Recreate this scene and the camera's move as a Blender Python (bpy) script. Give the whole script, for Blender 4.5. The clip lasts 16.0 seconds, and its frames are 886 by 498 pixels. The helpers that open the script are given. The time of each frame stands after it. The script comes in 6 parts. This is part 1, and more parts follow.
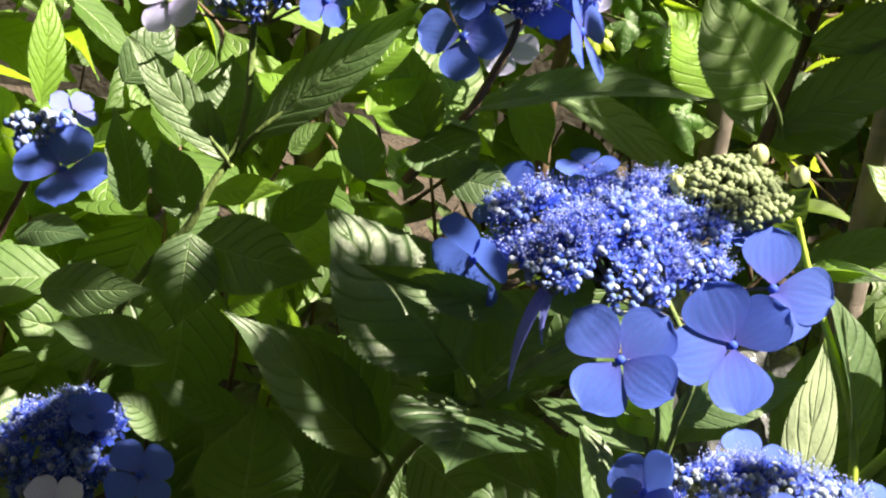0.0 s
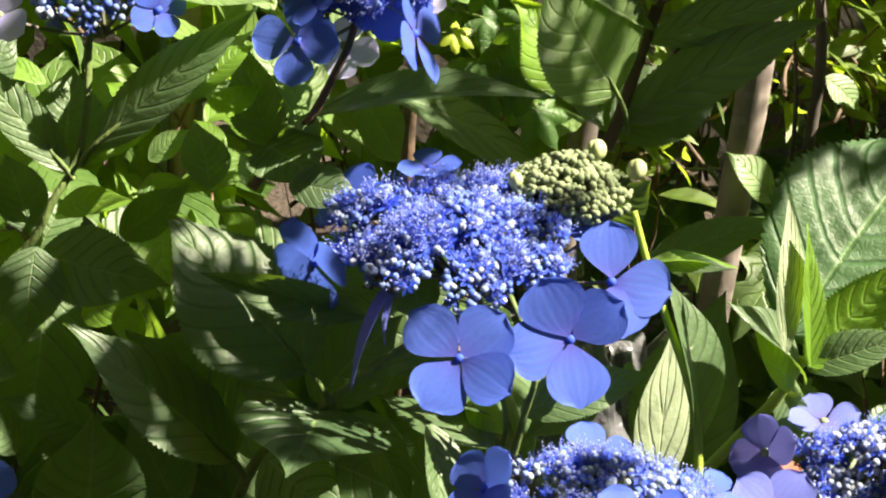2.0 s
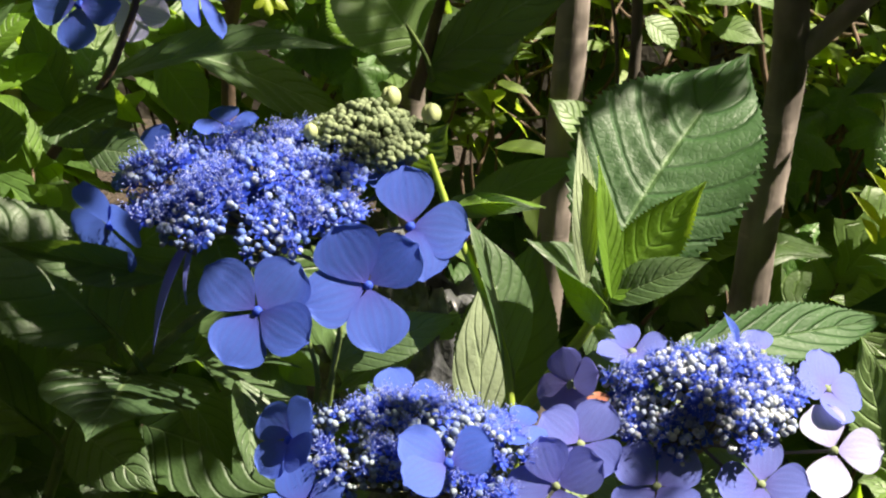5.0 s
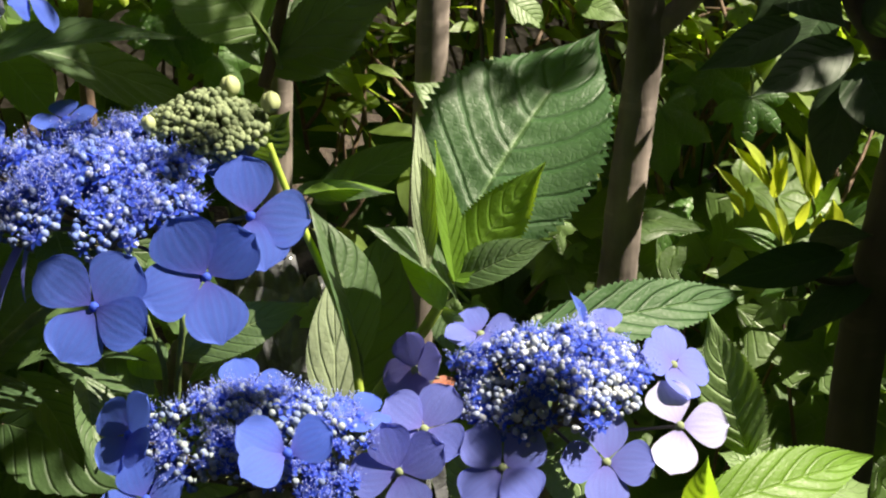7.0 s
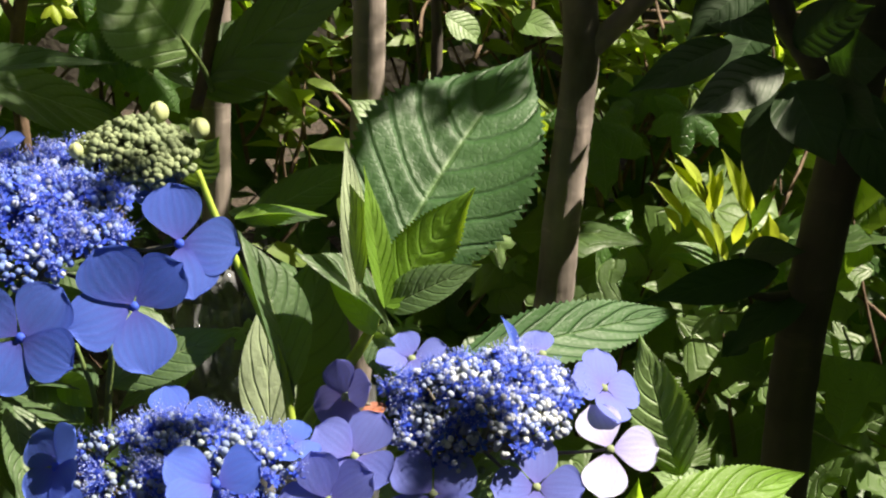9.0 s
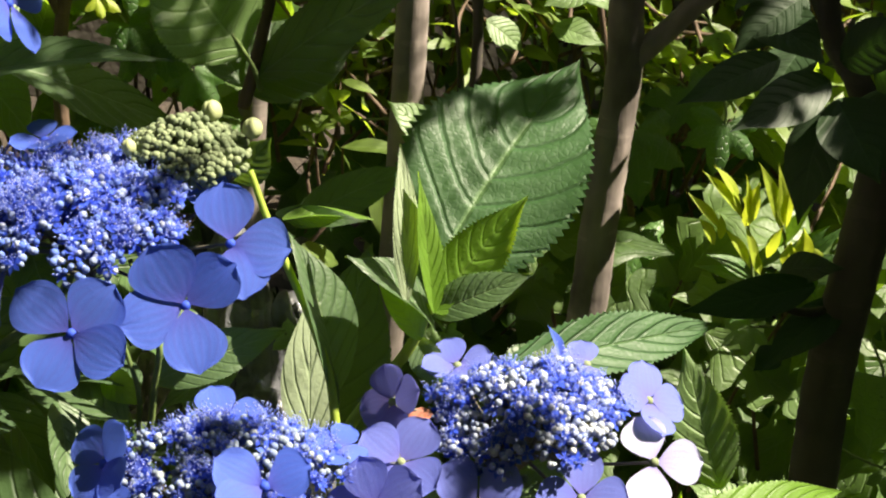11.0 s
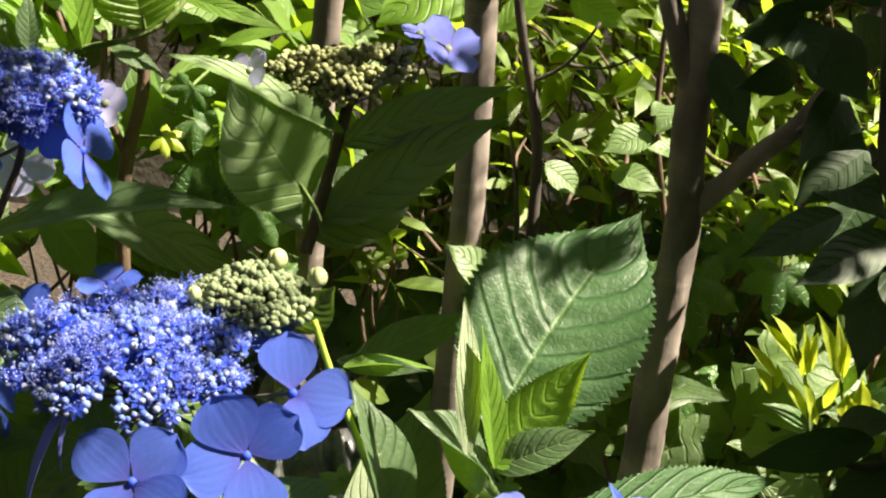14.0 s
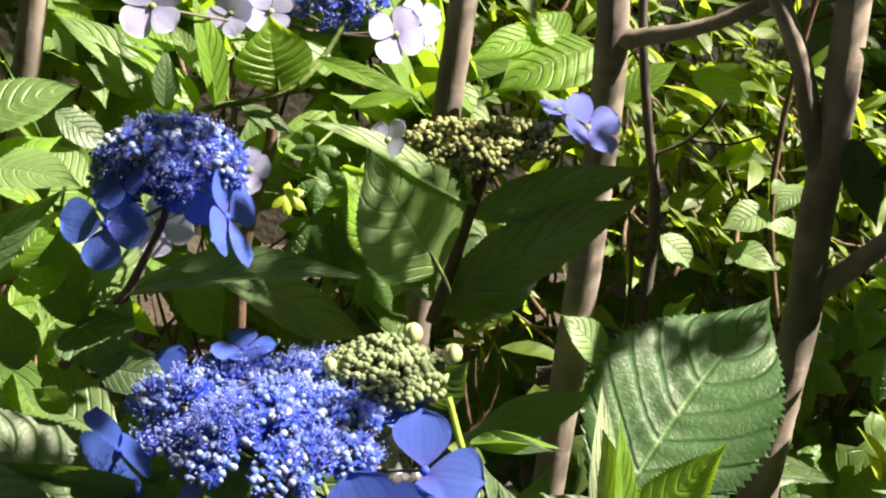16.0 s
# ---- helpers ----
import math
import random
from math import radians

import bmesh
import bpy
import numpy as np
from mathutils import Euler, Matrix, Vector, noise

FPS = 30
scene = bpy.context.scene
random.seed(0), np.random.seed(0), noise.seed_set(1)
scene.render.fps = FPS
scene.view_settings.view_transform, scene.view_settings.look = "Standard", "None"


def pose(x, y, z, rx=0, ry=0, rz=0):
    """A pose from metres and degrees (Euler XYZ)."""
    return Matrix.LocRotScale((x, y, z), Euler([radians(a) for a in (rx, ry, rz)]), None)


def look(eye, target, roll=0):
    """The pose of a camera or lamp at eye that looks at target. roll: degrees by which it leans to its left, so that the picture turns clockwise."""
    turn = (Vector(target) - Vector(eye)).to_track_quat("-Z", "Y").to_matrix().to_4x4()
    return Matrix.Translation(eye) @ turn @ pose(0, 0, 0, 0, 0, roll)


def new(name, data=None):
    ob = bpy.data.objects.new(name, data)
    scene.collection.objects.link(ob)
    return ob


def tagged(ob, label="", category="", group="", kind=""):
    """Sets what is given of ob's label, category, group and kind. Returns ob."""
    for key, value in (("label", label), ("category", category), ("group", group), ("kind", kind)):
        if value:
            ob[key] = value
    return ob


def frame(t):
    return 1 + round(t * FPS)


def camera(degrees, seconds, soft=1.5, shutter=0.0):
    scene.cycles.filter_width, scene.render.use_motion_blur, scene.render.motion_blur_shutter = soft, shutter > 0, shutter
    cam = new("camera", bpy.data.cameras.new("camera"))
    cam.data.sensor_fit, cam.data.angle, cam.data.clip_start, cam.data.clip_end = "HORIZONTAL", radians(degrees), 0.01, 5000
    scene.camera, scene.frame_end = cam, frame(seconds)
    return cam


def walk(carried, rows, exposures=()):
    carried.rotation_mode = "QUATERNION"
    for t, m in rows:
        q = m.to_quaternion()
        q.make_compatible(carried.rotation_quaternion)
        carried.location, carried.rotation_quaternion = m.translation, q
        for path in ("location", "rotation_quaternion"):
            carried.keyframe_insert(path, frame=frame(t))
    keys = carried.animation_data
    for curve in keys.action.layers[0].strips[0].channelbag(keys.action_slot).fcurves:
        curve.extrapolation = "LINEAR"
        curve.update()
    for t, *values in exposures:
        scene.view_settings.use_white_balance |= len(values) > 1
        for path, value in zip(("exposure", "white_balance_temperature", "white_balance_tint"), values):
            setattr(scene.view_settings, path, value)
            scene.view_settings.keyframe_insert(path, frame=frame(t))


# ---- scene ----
cam = camera(32.0, 16.0, soft=2.2)

# seconds, place in metres, turn in degrees
PATH = [
    (0, -0.05004, -0.00156, 0.84210, 70.072, -6.190, 5.113),
    (0.5, -0.04030, -0.00431, 0.84675, 69.958, -5.845, 4.679),
    (1, -0.02588, -0.00365, 0.84774, 70.114, -5.354, 4.211),
    (1.5, -0.02028, -0.00417, 0.85038, 70.129, -5.192, 3.373),
    (2, -0.00630, -0.00085, 0.85147, 70.012, -4.893, 2.753),
    (2.5, 0.00006, 0.00002, 0.85008, 69.937, -4.699, 1.712),
    (3, 0.01071, -0.00250, 0.84739, 69.879, -4.220, 1.057),
    (3.5, 0.02375, -0.00277, 0.84635, 69.707, -3.736, 0.602),
    (5.8, 0.06272, -0.00599, 0.83900, 69.746, -1.838, -1.800),
    (6, 0.06866, -0.00561, 0.83976, 69.578, -1.835, -2.025),
    (6.5, 0.07731, -0.00444, 0.84130, 69.331, -1.646, -2.832),
    (7, 0.08703, -0.00458, 0.84396, 69.085, -1.381, -3.582),
    (7.5, 0.08986, -0.00322, 0.84504, 68.961, -1.247, -4.564),
    (8, 0.09657, -0.00357, 0.84732, 68.939, -1.096, -5.186),
    (8.2, 0.10007, -0.00308, 0.84990, 68.877, -1.058, -5.235),
    (10.3, 0.08867, 0.00136, 0.86135, 68.750, -2.989, -4.692),
    (10.5, 0.08510, 0.00168, 0.85967, 68.734, -3.088, -4.703),
    (11, 0.07527, 0.00341, 0.85931, 68.709, -3.328, -4.775),
    (11.5, 0.07417, 0.00502, 0.86126, 68.872, -3.529, -4.383),
    (12, 0.07750, 0.00314, 0.86411, 69.443, -3.412, -3.834),
    (12.5, 0.08011, 0.00341, 0.86761, 70.433, -3.487, -3.260),
    (13, 0.07433, 0.00628, 0.87261, 71.233, -3.849, -3.178),
    (13.5, 0.06689, 0.00654, 0.87736, 71.787, -4.011, -3.313),
    (14, 0.06282, 0.01029, 0.87457, 72.691, -4.159, -3.153),
    (14.5, 0.05182, 0.01424, 0.87895, 72.915, -4.321, -3.364),
    (15, 0.03854, 0.01805, 0.87683, 73.371, -5.127, -2.712),
    (15.5, 0.03676, 0.01738, 0.88318, 73.545, -5.809, -1.231),
    (16, 0.02267, 0.02022, 0.88988, 73.526, -6.337, -0.844),
]
EXPOSURES = [(0, 2.5, 7800, 8), (2.0, 2.45, 7800, 8), (3.5, 2.22, 7700, 8), (6.0, 1.76, 7600, 8), (8.5, 1.76, 7600, 8), (11.5, 2.05, 7700, 8), (14.0, 2.25, 7800, 8), (16, 2.27, 7800, 8)]
walk(cam, [(t, pose(x, y, z, rx, ry, rz)) for t, x, y, z, rx, ry, rz in PATH], EXPOSURES)

# ---- light: high summer sun from the right, slightly behind the shrubs ----
TO_SUN = Vector((0.60, -0.06, 0.80)).normalized()
world = bpy.data.worlds.new("sky")
scene.world = world
world.use_nodes = True
sky = world.node_tree.nodes.new("ShaderNodeTexSky")
sky.sky_type = "NISHITA"
sky.sun_disc = False
sky.sun_elevation = math.asin(TO_SUN.z)
sky.sun_rotation = math.atan2(TO_SUN.x, TO_SUN.y)
background = world.node_tree.nodes["Background"]
background.inputs["Strength"].default_value = 0.056
world.node_tree.links.new(sky.outputs[0], background.inputs[0])
sun_lamp = bpy.data.lights.new("sun", "SUN")
sun_lamp.energy = 5.0
sun_lamp.angle = radians(0.53)
sun_lamp.color = (1.0, 0.95, 0.87)
sun = new("sun", sun_lamp)
sun.matrix_world = look((2, 1, 4), Vector((2, 1, 4)) - TO_SUN)


# ---- materials ----
class Nodes:
    """A small helper round one material's node tree."""

    def __init__(self, name):
        self.material = bpy.data.materials.new(name)
        self.material.use_nodes = True
        self.tree = self.material.node_tree
        self.shader = self.tree.nodes["Principled BSDF"]
        self.out = self.tree.nodes["Material Output"]

    def add(self, kind, **inputs):
        node = self.tree.nodes.new("ShaderNode" + kind)
        for key, value in inputs.items():
            self.plug(node.inputs[key.replace("_", " ")], value)
        return node

    def plug(self, socket, value):
        if isinstance(value, bpy.types.NodeSocket):
            self.tree.links.new(value, socket)
        else:
            socket.default_value = value

    def math(self, op, a, b=0.0, c=0.0):
        node = self.tree.nodes.new("ShaderNodeMath")
        node.operation = op
        for socket, value in zip(node.inputs, (a, b, c)):
            self.plug(socket, value)
        return node.outputs[0]

    def mix(self, factor, a, b, blend="MIX"):
        node = self.tree.nodes.new("ShaderNodeMix")
        node.data_type, node.blend_type = "RGBA", blend
        self.plug(node.inputs[0], factor)
        for socket, value in ((node.inputs[6], a), (node.inputs[7], b)):
            self.plug(socket, (*value, 1) if isinstance(value, tuple) and len(value) == 3 else value)
        return node.outputs[2]

    def ramp(self, value, *stops):
        node = self.tree.nodes.new("ShaderNodeValToRGB")
        self.plug(node.inputs[0], value)
        points = node.color_ramp.elements
        while len(points) < len(stops):
            points.new(0.5)
        for point, (place, color) in zip(points, stops):
            point.position, point.color = place, (*color, 1)
        return node.outputs[0]

    def noise(self, scale, detail=3.0, vector=None):
        node = self.add("TexNoise", Scale=scale, Detail=detail)
        if vector is not None:
            self.plug(node.inputs["Vector"], vector)
        return node.outputs[0]

    def bump(self, height, strength, distance):
        node = self.add("Bump", Strength=strength, Distance=distance, Height=height)
        return node.outputs[0]

    def where(self):
        return self.add("TexCoord").outputs["Object"]

    def translucent(self, color, share, normal=None):
        glow = self.add("BsdfTranslucent")
        self.plug(glow.inputs["Color"], color)
        if normal is not None:
            self.plug(glow.inputs["Normal"], normal)
        both = self.add("MixShader", Fac=share)
        self.tree.links.new(self.shader.outputs[0], both.inputs[1])
        self.tree.links.new(glow.outputs[0], both.inputs[2])
        self.tree.links.new(both.outputs[0], self.out.inputs[0])


def leaf_material(name, dark, light, vein, glow, rough=0.44, veins=8.0, share=0.25, relief=0.6, island=False, stripe=None, strength=0.16, quilt=0.05):
    """A leaf with a pale midrib, side veins in a herringbone, blotches, and light that shines through."""
    n = Nodes(name)
    uv = n.add("SeparateXYZ", Vector=n.add("UVMap").outputs[0])
    along = uv.outputs[0]
    across = n.math("MULTIPLY", n.math("ABSOLUTE", n.math("SUBTRACT", uv.outputs[1], 0.5)), 2.0)
    chance = n.add("NewGeometry").outputs["Random Per Island"] if island else n.add("ObjectInfo").outputs["Random"]
    place = n.where()
    blotch = n.noise(38.0, 4.0, place)
    fine = n.noise(420.0, 3.0, place)
    # side veins: lines of one phase, curving towards the tip
    phase = n.math("SUBTRACT", n.math("MULTIPLY", along, veins), n.math("MULTIPLY", n.math("POWER", across, 1.2), 2.3))
    phase = n.math("ADD", phase, n.math("MULTIPLY", blotch, 0.45))
    tooth = n.math("ABSOLUTE", n.math("SUBTRACT", n.math("FRACT", phase), 0.5))
    side = n.math("SMOOTH_MIN", n.math("MULTIPLY", tooth, 8.0), 1.0, 0.5)
    rib = n.math("MINIMUM", n.math("MULTIPLY", across, 22.0), 1.0)
    net = n.add("TexVoronoi", Vector=place, Scale=330.0)
    net.feature = "DISTANCE_TO_EDGE"
    mesh_veins = n.math("MINIMUM", n.math("MULTIPLY", net.outputs[0], 5.0), 1.0)
    line = n.math("MULTIPLY", side, rib)
    base = n.mix(chance, dark, light)
    base = n.mix(n.math("MULTIPLY", blotch, 0.75), base, tuple(0.45 * c for c in dark))
    tint = n.math("SUBTRACT", 1.0, n.math("MULTIPLY", n.math("SUBTRACT", 1.0, rib), 0.6))
    base = n.mix(tint, vein, base)
    base = n.mix(n.math("MULTIPLY", n.math("SUBTRACT", 1.0, side), strength), base, stripe or vein)
    base = n.mix(n.math("MULTIPLY", n.math("SUBTRACT", 1.0, mesh_veins), 0.22), base, tuple(0.6 * c for c in dark))
    n.plug(n.shader.inputs["Base Color"], base)
    n.plug(n.shader.inputs["Roughness"], n.math("MULTIPLY_ADD", fine, 0.2, rough - 0.05))
    n.shader.inputs["Specular IOR Level"].default_value = 0.5
    height = n.math("ADD", n.math("MULTIPLY_ADD", line, 0.52, n.math("MULTIPLY", mesh_veins, quilt)), n.math("MULTIPLY", n.math("MULTIPLY_ADD", fine, 0.12, n.noise(110.0, 2.0, place)), 0.32))
    normal = n.bump(height, relief, 0.0022)
    n.plug(n.shader.inputs["Normal"], normal)
    shine = n.mix(n.math("MULTIPLY", n.math("SUBTRACT", 1.0, line), 0.35), glow, tuple(0.5 * c for c in glow))
    n.translucent(shine, share)
    return n.material


def petal_material(name, outer, inner, pale, glow):
    """A sepal: fine lengthwise veins, a darker base, paler blotches."""
    n = Nodes(name)
    uv = n.add("SeparateXYZ", Vector=n.add("UVMap").outputs[0])
    along = uv.outputs[0]
    across = n.math("SUBTRACT", uv.outputs[1], 0.5)
    place = n.where()
    chance = n.add("ObjectInfo").outputs["Random"]
    fan = n.math("MULTIPLY", across, n.math("MULTIPLY_ADD", along, 38.0, 26.0))
    veins = n.math("MULTIPLY_ADD", n.math("SINE", n.math("ADD", fan, n.math("MULTIPLY", n.noise(160.0, 2.0, place), 5.0))), 0.5, 0.5)
    color = n.mix(n.math("MULTIPLY_ADD", n.noise(190.0, 5.0, place), 1.4, n.math("MULTIPLY_ADD", chance, 0.4, -0.55)), outer, pale)
    color = n.mix(n.math("MULTIPLY", n.math("POWER", veins, 7.0), 0.34), color, inner)
    near = n.math("POWER", n.math("SUBTRACT", 1.0, n.math("MINIMUM", n.math("MULTIPLY", along, 1.7), 1.0)), 2.0)
    color = n.mix(n.math("MULTIPLY", near, 0.75), color, inner)
    n.plug(n.shader.inputs["Base Color"], color)
    n.shader.inputs["Roughness"].default_value = 0.62
    n.shader.inputs["Specular IOR Level"].default_value = 0.18
    n.plug(n.shader.inputs["Normal"], n.bump(n.math("ADD", veins, n.noise(260.0, 3.0, place)), 0.22, 0.0005))
    n.translucent(glow, 0.38)
    return n.material


def grain_material(name, stops, rough=0.5, scale=300.0, share=0.0, glow=(0, 0, 0, 1)):
    """Small buds, stars and stalks, each of its own shade."""
    n = Nodes(name)
    chance = n.add("NewGeometry").outputs["Random Per Island"]
    color = n.ramp(chance, *stops)
    place = n.where()
    color = n.mix(n.math("MULTIPLY", n.noise(scale, 3.0, place), 0.5), color, tuple(0.6 * c for c in stops[0][1]))
    n.plug(n.shader.inputs["Base Color"], color)
    n.shader.inputs["Roughness"].default_value = rough + 0.2
    n.shader.inputs["Specular IOR Level"].default_value = 0.25
    n.plug(n.shader.inputs["Normal"], n.bump(n.noise(scale * 2, 2.0, place), 0.3, 0.0005))
    if share:
        n.translucent(glow, share)
    return n.material


def bark_material(name, dark, light, scale=1.0):
    n = Nodes(name)
    place = n.where()
    long = n.add("Mapping", Vector=place, Scale=(70.0 * scale, 70.0 * scale, 14.0 * scale)).outputs[0]
    streak = n.noise(1.0, 6.0, long)
    ring = n.add("Mapping", Vector=place, Scale=(20.0 * scale, 20.0 * scale, 130.0 * scale)).outputs[0]
    rings = n.noise(1.0, 3.0, ring)
    patch = n.noise(26.0 * scale, 4.0, place)
    color = n.ramp(n.math("MULTIPLY_ADD", patch, 0.6, n.math("MULTIPLY", streak, 0.45)), (0.36, dark), (0.66, light))
    scar = n.math("GREATER_THAN", n.math("MULTIPLY", rings, n.math("ADD", patch, 0.5)), 0.66)
    color = n.mix(n.math("MULTIPLY", scar, 0.20), color, tuple(min(1, 1.5 * c) for c in light))
    n.plug(n.shader.inputs["Base Color"], color)
    n.shader.inputs["Roughness"].default_value = 0.78
    n.plug(n.shader.inputs["Normal"], n.bump(n.math("ADD", n.math("ADD", streak, patch), n.math("MULTIPLY", rings, 0.12)), 0.7, 0.0022))
    return n.material


LEAF = leaf_material("hydrangea_leaf", (0.050, 0.096, 0.044), (0.095, 0.160, 0.066), (0.23, 0.31, 0.15), (0.30, 0.52, 0.05, 1), stripe=(0.022, 0.050, 0.020), strength=0.25, quilt=0.06)
# young rosette leaves; elsewhere this yellow-green paints in sun shining through
YOUNG_BACKLIT = leaf_material("young_and_backlit_leaf", (0.130, 0.260, 0.034), (0.190, 0.350, 0.050), (0.24, 0.38, 0.10), (0.50, 0.80, 0.05, 1), share=0.45, stripe=(0.07, 0.16, 0.02), strength=0.25)
# paler leaf green; sun on the lit blades is put into its colour
PALE_SUNLIT = leaf_material("pale_sunlit_leaf", (0.140, 0.235, 0.085), (0.190, 0.295, 0.110), (0.26, 0.36, 0.17), (0.30, 0.52, 0.08, 1), share=0.34, stripe=(0.22, 0.33, 0.14), strength=0.35)
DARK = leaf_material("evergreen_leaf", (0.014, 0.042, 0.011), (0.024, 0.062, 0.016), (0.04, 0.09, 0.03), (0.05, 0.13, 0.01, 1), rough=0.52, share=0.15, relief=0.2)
VINE = leaf_material("vine_leaf", (0.040, 0.110, 0.025), (0.080, 0.180, 0.040), (0.15, 0.26, 0.08), (0.28, 0.55, 0.04, 1), veins=5.0)
SHOOT = leaf_material("new_shoot_leaf", (0.340, 0.440, 0.050), (0.460, 0.540, 0.070), (0.50, 0.60, 0.15), (0.80, 0.92, 0.08, 1), veins=5.0, share=0.45, relief=0.2)
THICKET = leaf_material("thicket_leaf", (0.040, 0.080, 0.026), (0.125, 0.215, 0.055), (0.20, 0.30, 0.11), (0.40, 0.64, 0.06, 1), veins=5.0, share=0.32, island=True)
PRIVET = leaf_material("privet_leaf", (0.060, 0.110, 0.025), (0.215, 0.310, 0.065), (0.26, 0.36, 0.12), (0.52, 0.72, 0.06, 1), veins=5.0, share=0.38, relief=0.2, island=True)
BUSH = leaf_material("bush_leaf", (0.055, 0.115, 0.028), (0.165, 0.285, 0.060), (0.22, 0.32, 0.11), (0.42, 0.66, 0.05, 1), veins=7.0, share=0.32, island=True, stripe=(0.04, 0.08, 0.02), strength=0.25)
LOWER = leaf_material("lower_leaf", (0.045, 0.092, 0.036), (0.105, 0.185, 0.060), (0.20, 0.28, 0.12), (0.30, 0.52, 0.05, 1), island=True, stripe=(0.022, 0.050, 0.020), strength=0.25)
CROWN = leaf_material("crown_leaf", (0.030, 0.080, 0.020), (0.060, 0.130, 0.030), (0.10, 0.20, 0.06), (0.15, 0.35, 0.03, 1), island=True)
BROAD = leaf_material("broad_leaf", (0.026, 0.082, 0.026), (0.042, 0.112, 0.034), (0.16, 0.27, 0.11), (0.22, 0.50, 0.05, 1), rough=0.5, relief=0.8, stripe=(0.016, 0.046, 0.018), strength=0.40, veins=8.0, quilt=0.05)
# pale undersides; their near-white also paints in the sheen of the sun
SUNLIT_UNDERSIDE = leaf_material("sunlit_underside", (0.340, 0.420, 0.270), (0.400, 0.480, 0.330), (0.36, 0.46, 0.26), (0.34, 0.50, 0.12, 1), veins=3.0, share=0.25, stripe=(0.060, 0.100, 0.040), strength=0.5)
SEPAL = petal_material("blue_sepal", (0.050, 0.116, 0.53), (0.090, 0.070, 0.39), (0.098, 0.165, 0.61), (0.08, 0.16, 0.66, 1))
LILAC = petal_material("lilac_sepal", (0.120, 0.165, 0.58), (0.14, 0.11, 0.44), (0.20, 0.235, 0.66), (0.18, 0.21, 0.68, 1))
# darker lilac for one floret in shade; the shade is in the colour
SHADED_SEPAL = petal_material("shaded_sepal", (0.125, 0.125, 0.40), (0.13, 0.08, 0.30), (0.19, 0.19, 0.50), (0.14, 0.15, 0.48, 1))
# near-white sepal; for florets in full sun that light is in the colour
WHITE_SUNLIT = petal_material("white_sunlit_sepal", (0.43, 0.44, 0.80), (0.25, 0.18, 0.60), (0.72, 0.72, 0.90), (0.6, 0.6, 0.9, 1))
BUD = grain_material("blue_bud", ((0.0, (0.045, 0.10, 0.44)), (0.35, (0.13, 0.20, 0.48)), (0.7, (0.23, 0.29, 0.46)), (1.0, (0.44, 0.48, 0.53))))
# whiter buds: the sun on the right-hand head is put into the colour
SUNLIT_BUD = grain_material("sunlit_bud", ((0.0, (0.14, 0.19, 0.43)), (0.3, (0.30, 0.35, 0.48)), (0.65, (0.42, 0.46, 0.52)), (1.0, (0.56, 0.58, 0.57))), rough=0.62)
# duller buds: the low head's shade is put into the colour
SHADED_BUD = grain_material("shaded_bud", ((0.0, (0.12, 0.17, 0.34)), (0.4, (0.22, 0.27, 0.34)), (1.0, (0.36, 0.41, 0.40))), rough=0.62)
GREEN_BUD = grain_material("green_bud", ((0.0, (0.11, 0.145, 0.08)), (0.6, (0.165, 0.205, 0.115)), (1.0, (0.23, 0.275, 0.155))), rough=0.6)
PALE_BUD = grain_material("pale_bud", ((0.0, (0.27, 0.32, 0.14)), (1.0, (0.38, 0.43, 0.22))), scale=160.0)
STAR = grain_material("star_flower", ((0.0, (0.012, 0.040, 0.40)), (0.7, (0.025, 0.075, 0.55)), (1.0, (0.06, 0.13, 0.68))), share=0.25, glow=(0.1, 0.2, 0.9, 1))
STAMEN = grain_material("stamen", ((0.0, (0.04, 0.08, 0.52)), (1.0, (0.14, 0.20, 0.66))))
ANTHER = grain_material("anther", ((0.0, (0.14, 0.21, 0.66)), (1.0, (0.46, 0.52, 0.78))))
RIB = grain_material("yellow_green_rib", ((0.0, (0.26, 0.36, 0.05)), (1.0, (0.34, 0.44, 0.08))), share=0.2, glow=(0.5, 0.7, 0.05, 1))
STALK = grain_material("flower_stalk", ((0.0, (0.12, 0.10, 0.10)), (1.0, (0.17, 0.20, 0.08))))
STEM = bark_material("green_stem", (0.05, 0.085, 0.02), (0.13, 0.19, 0.05), 3.0)
REDSTEM = bark_material("reddish_stem", (0.055, 0.035, 0.022), (0.12, 0.075, 0.05), 3.0)
BARK = bark_material("grey_brown_bark", (0.035, 0.028, 0.024), (0.25, 0.21, 0.19))
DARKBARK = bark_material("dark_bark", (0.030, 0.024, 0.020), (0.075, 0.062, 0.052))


# ---- builders ----
def mesh_object(name, verts, faces, material, parent=None, at=(0, 0, 0), uvs=None, smooth=True, indices=None):
    """One mesh object. at: its origin in the world; verts are given from that origin."""
    mesh = bpy.data.meshes.new(name)
    mesh.from_pydata([tuple(v) for v in verts], [], faces)
    for m in material if isinstance(material, (list, tuple)) else [material]:
        mesh.materials.append(m)
    if indices is not None:
        mesh.polygons.foreach_set("material_index", np.asarray(indices, dtype=np.int32))
    if smooth:
        mesh.polygons.foreach_set("use_smooth", np.ones(len(mesh.polygons), dtype=bool))
    if uvs is not None:
        layer = mesh.uv_layers.new(name="UVMap")
        loops = np.empty(len(mesh.loops), dtype=np.int32)
        mesh.loops.foreach_get("vertex_index", loops)
        layer.data.foreach_set("uv", np.asarray(uvs, dtype=np.float32)[loops].ravel())
    mesh.update()
    ob = new(name, mesh)
    if parent is not None:
        ob.parent = parent
        ob.location = Vector(at) - origin_of(parent)
    else:
        ob.location = at
    ob["spot"] = tuple(at)
    return ob


def origin_of(ob):
    return Vector(ob["spot"])


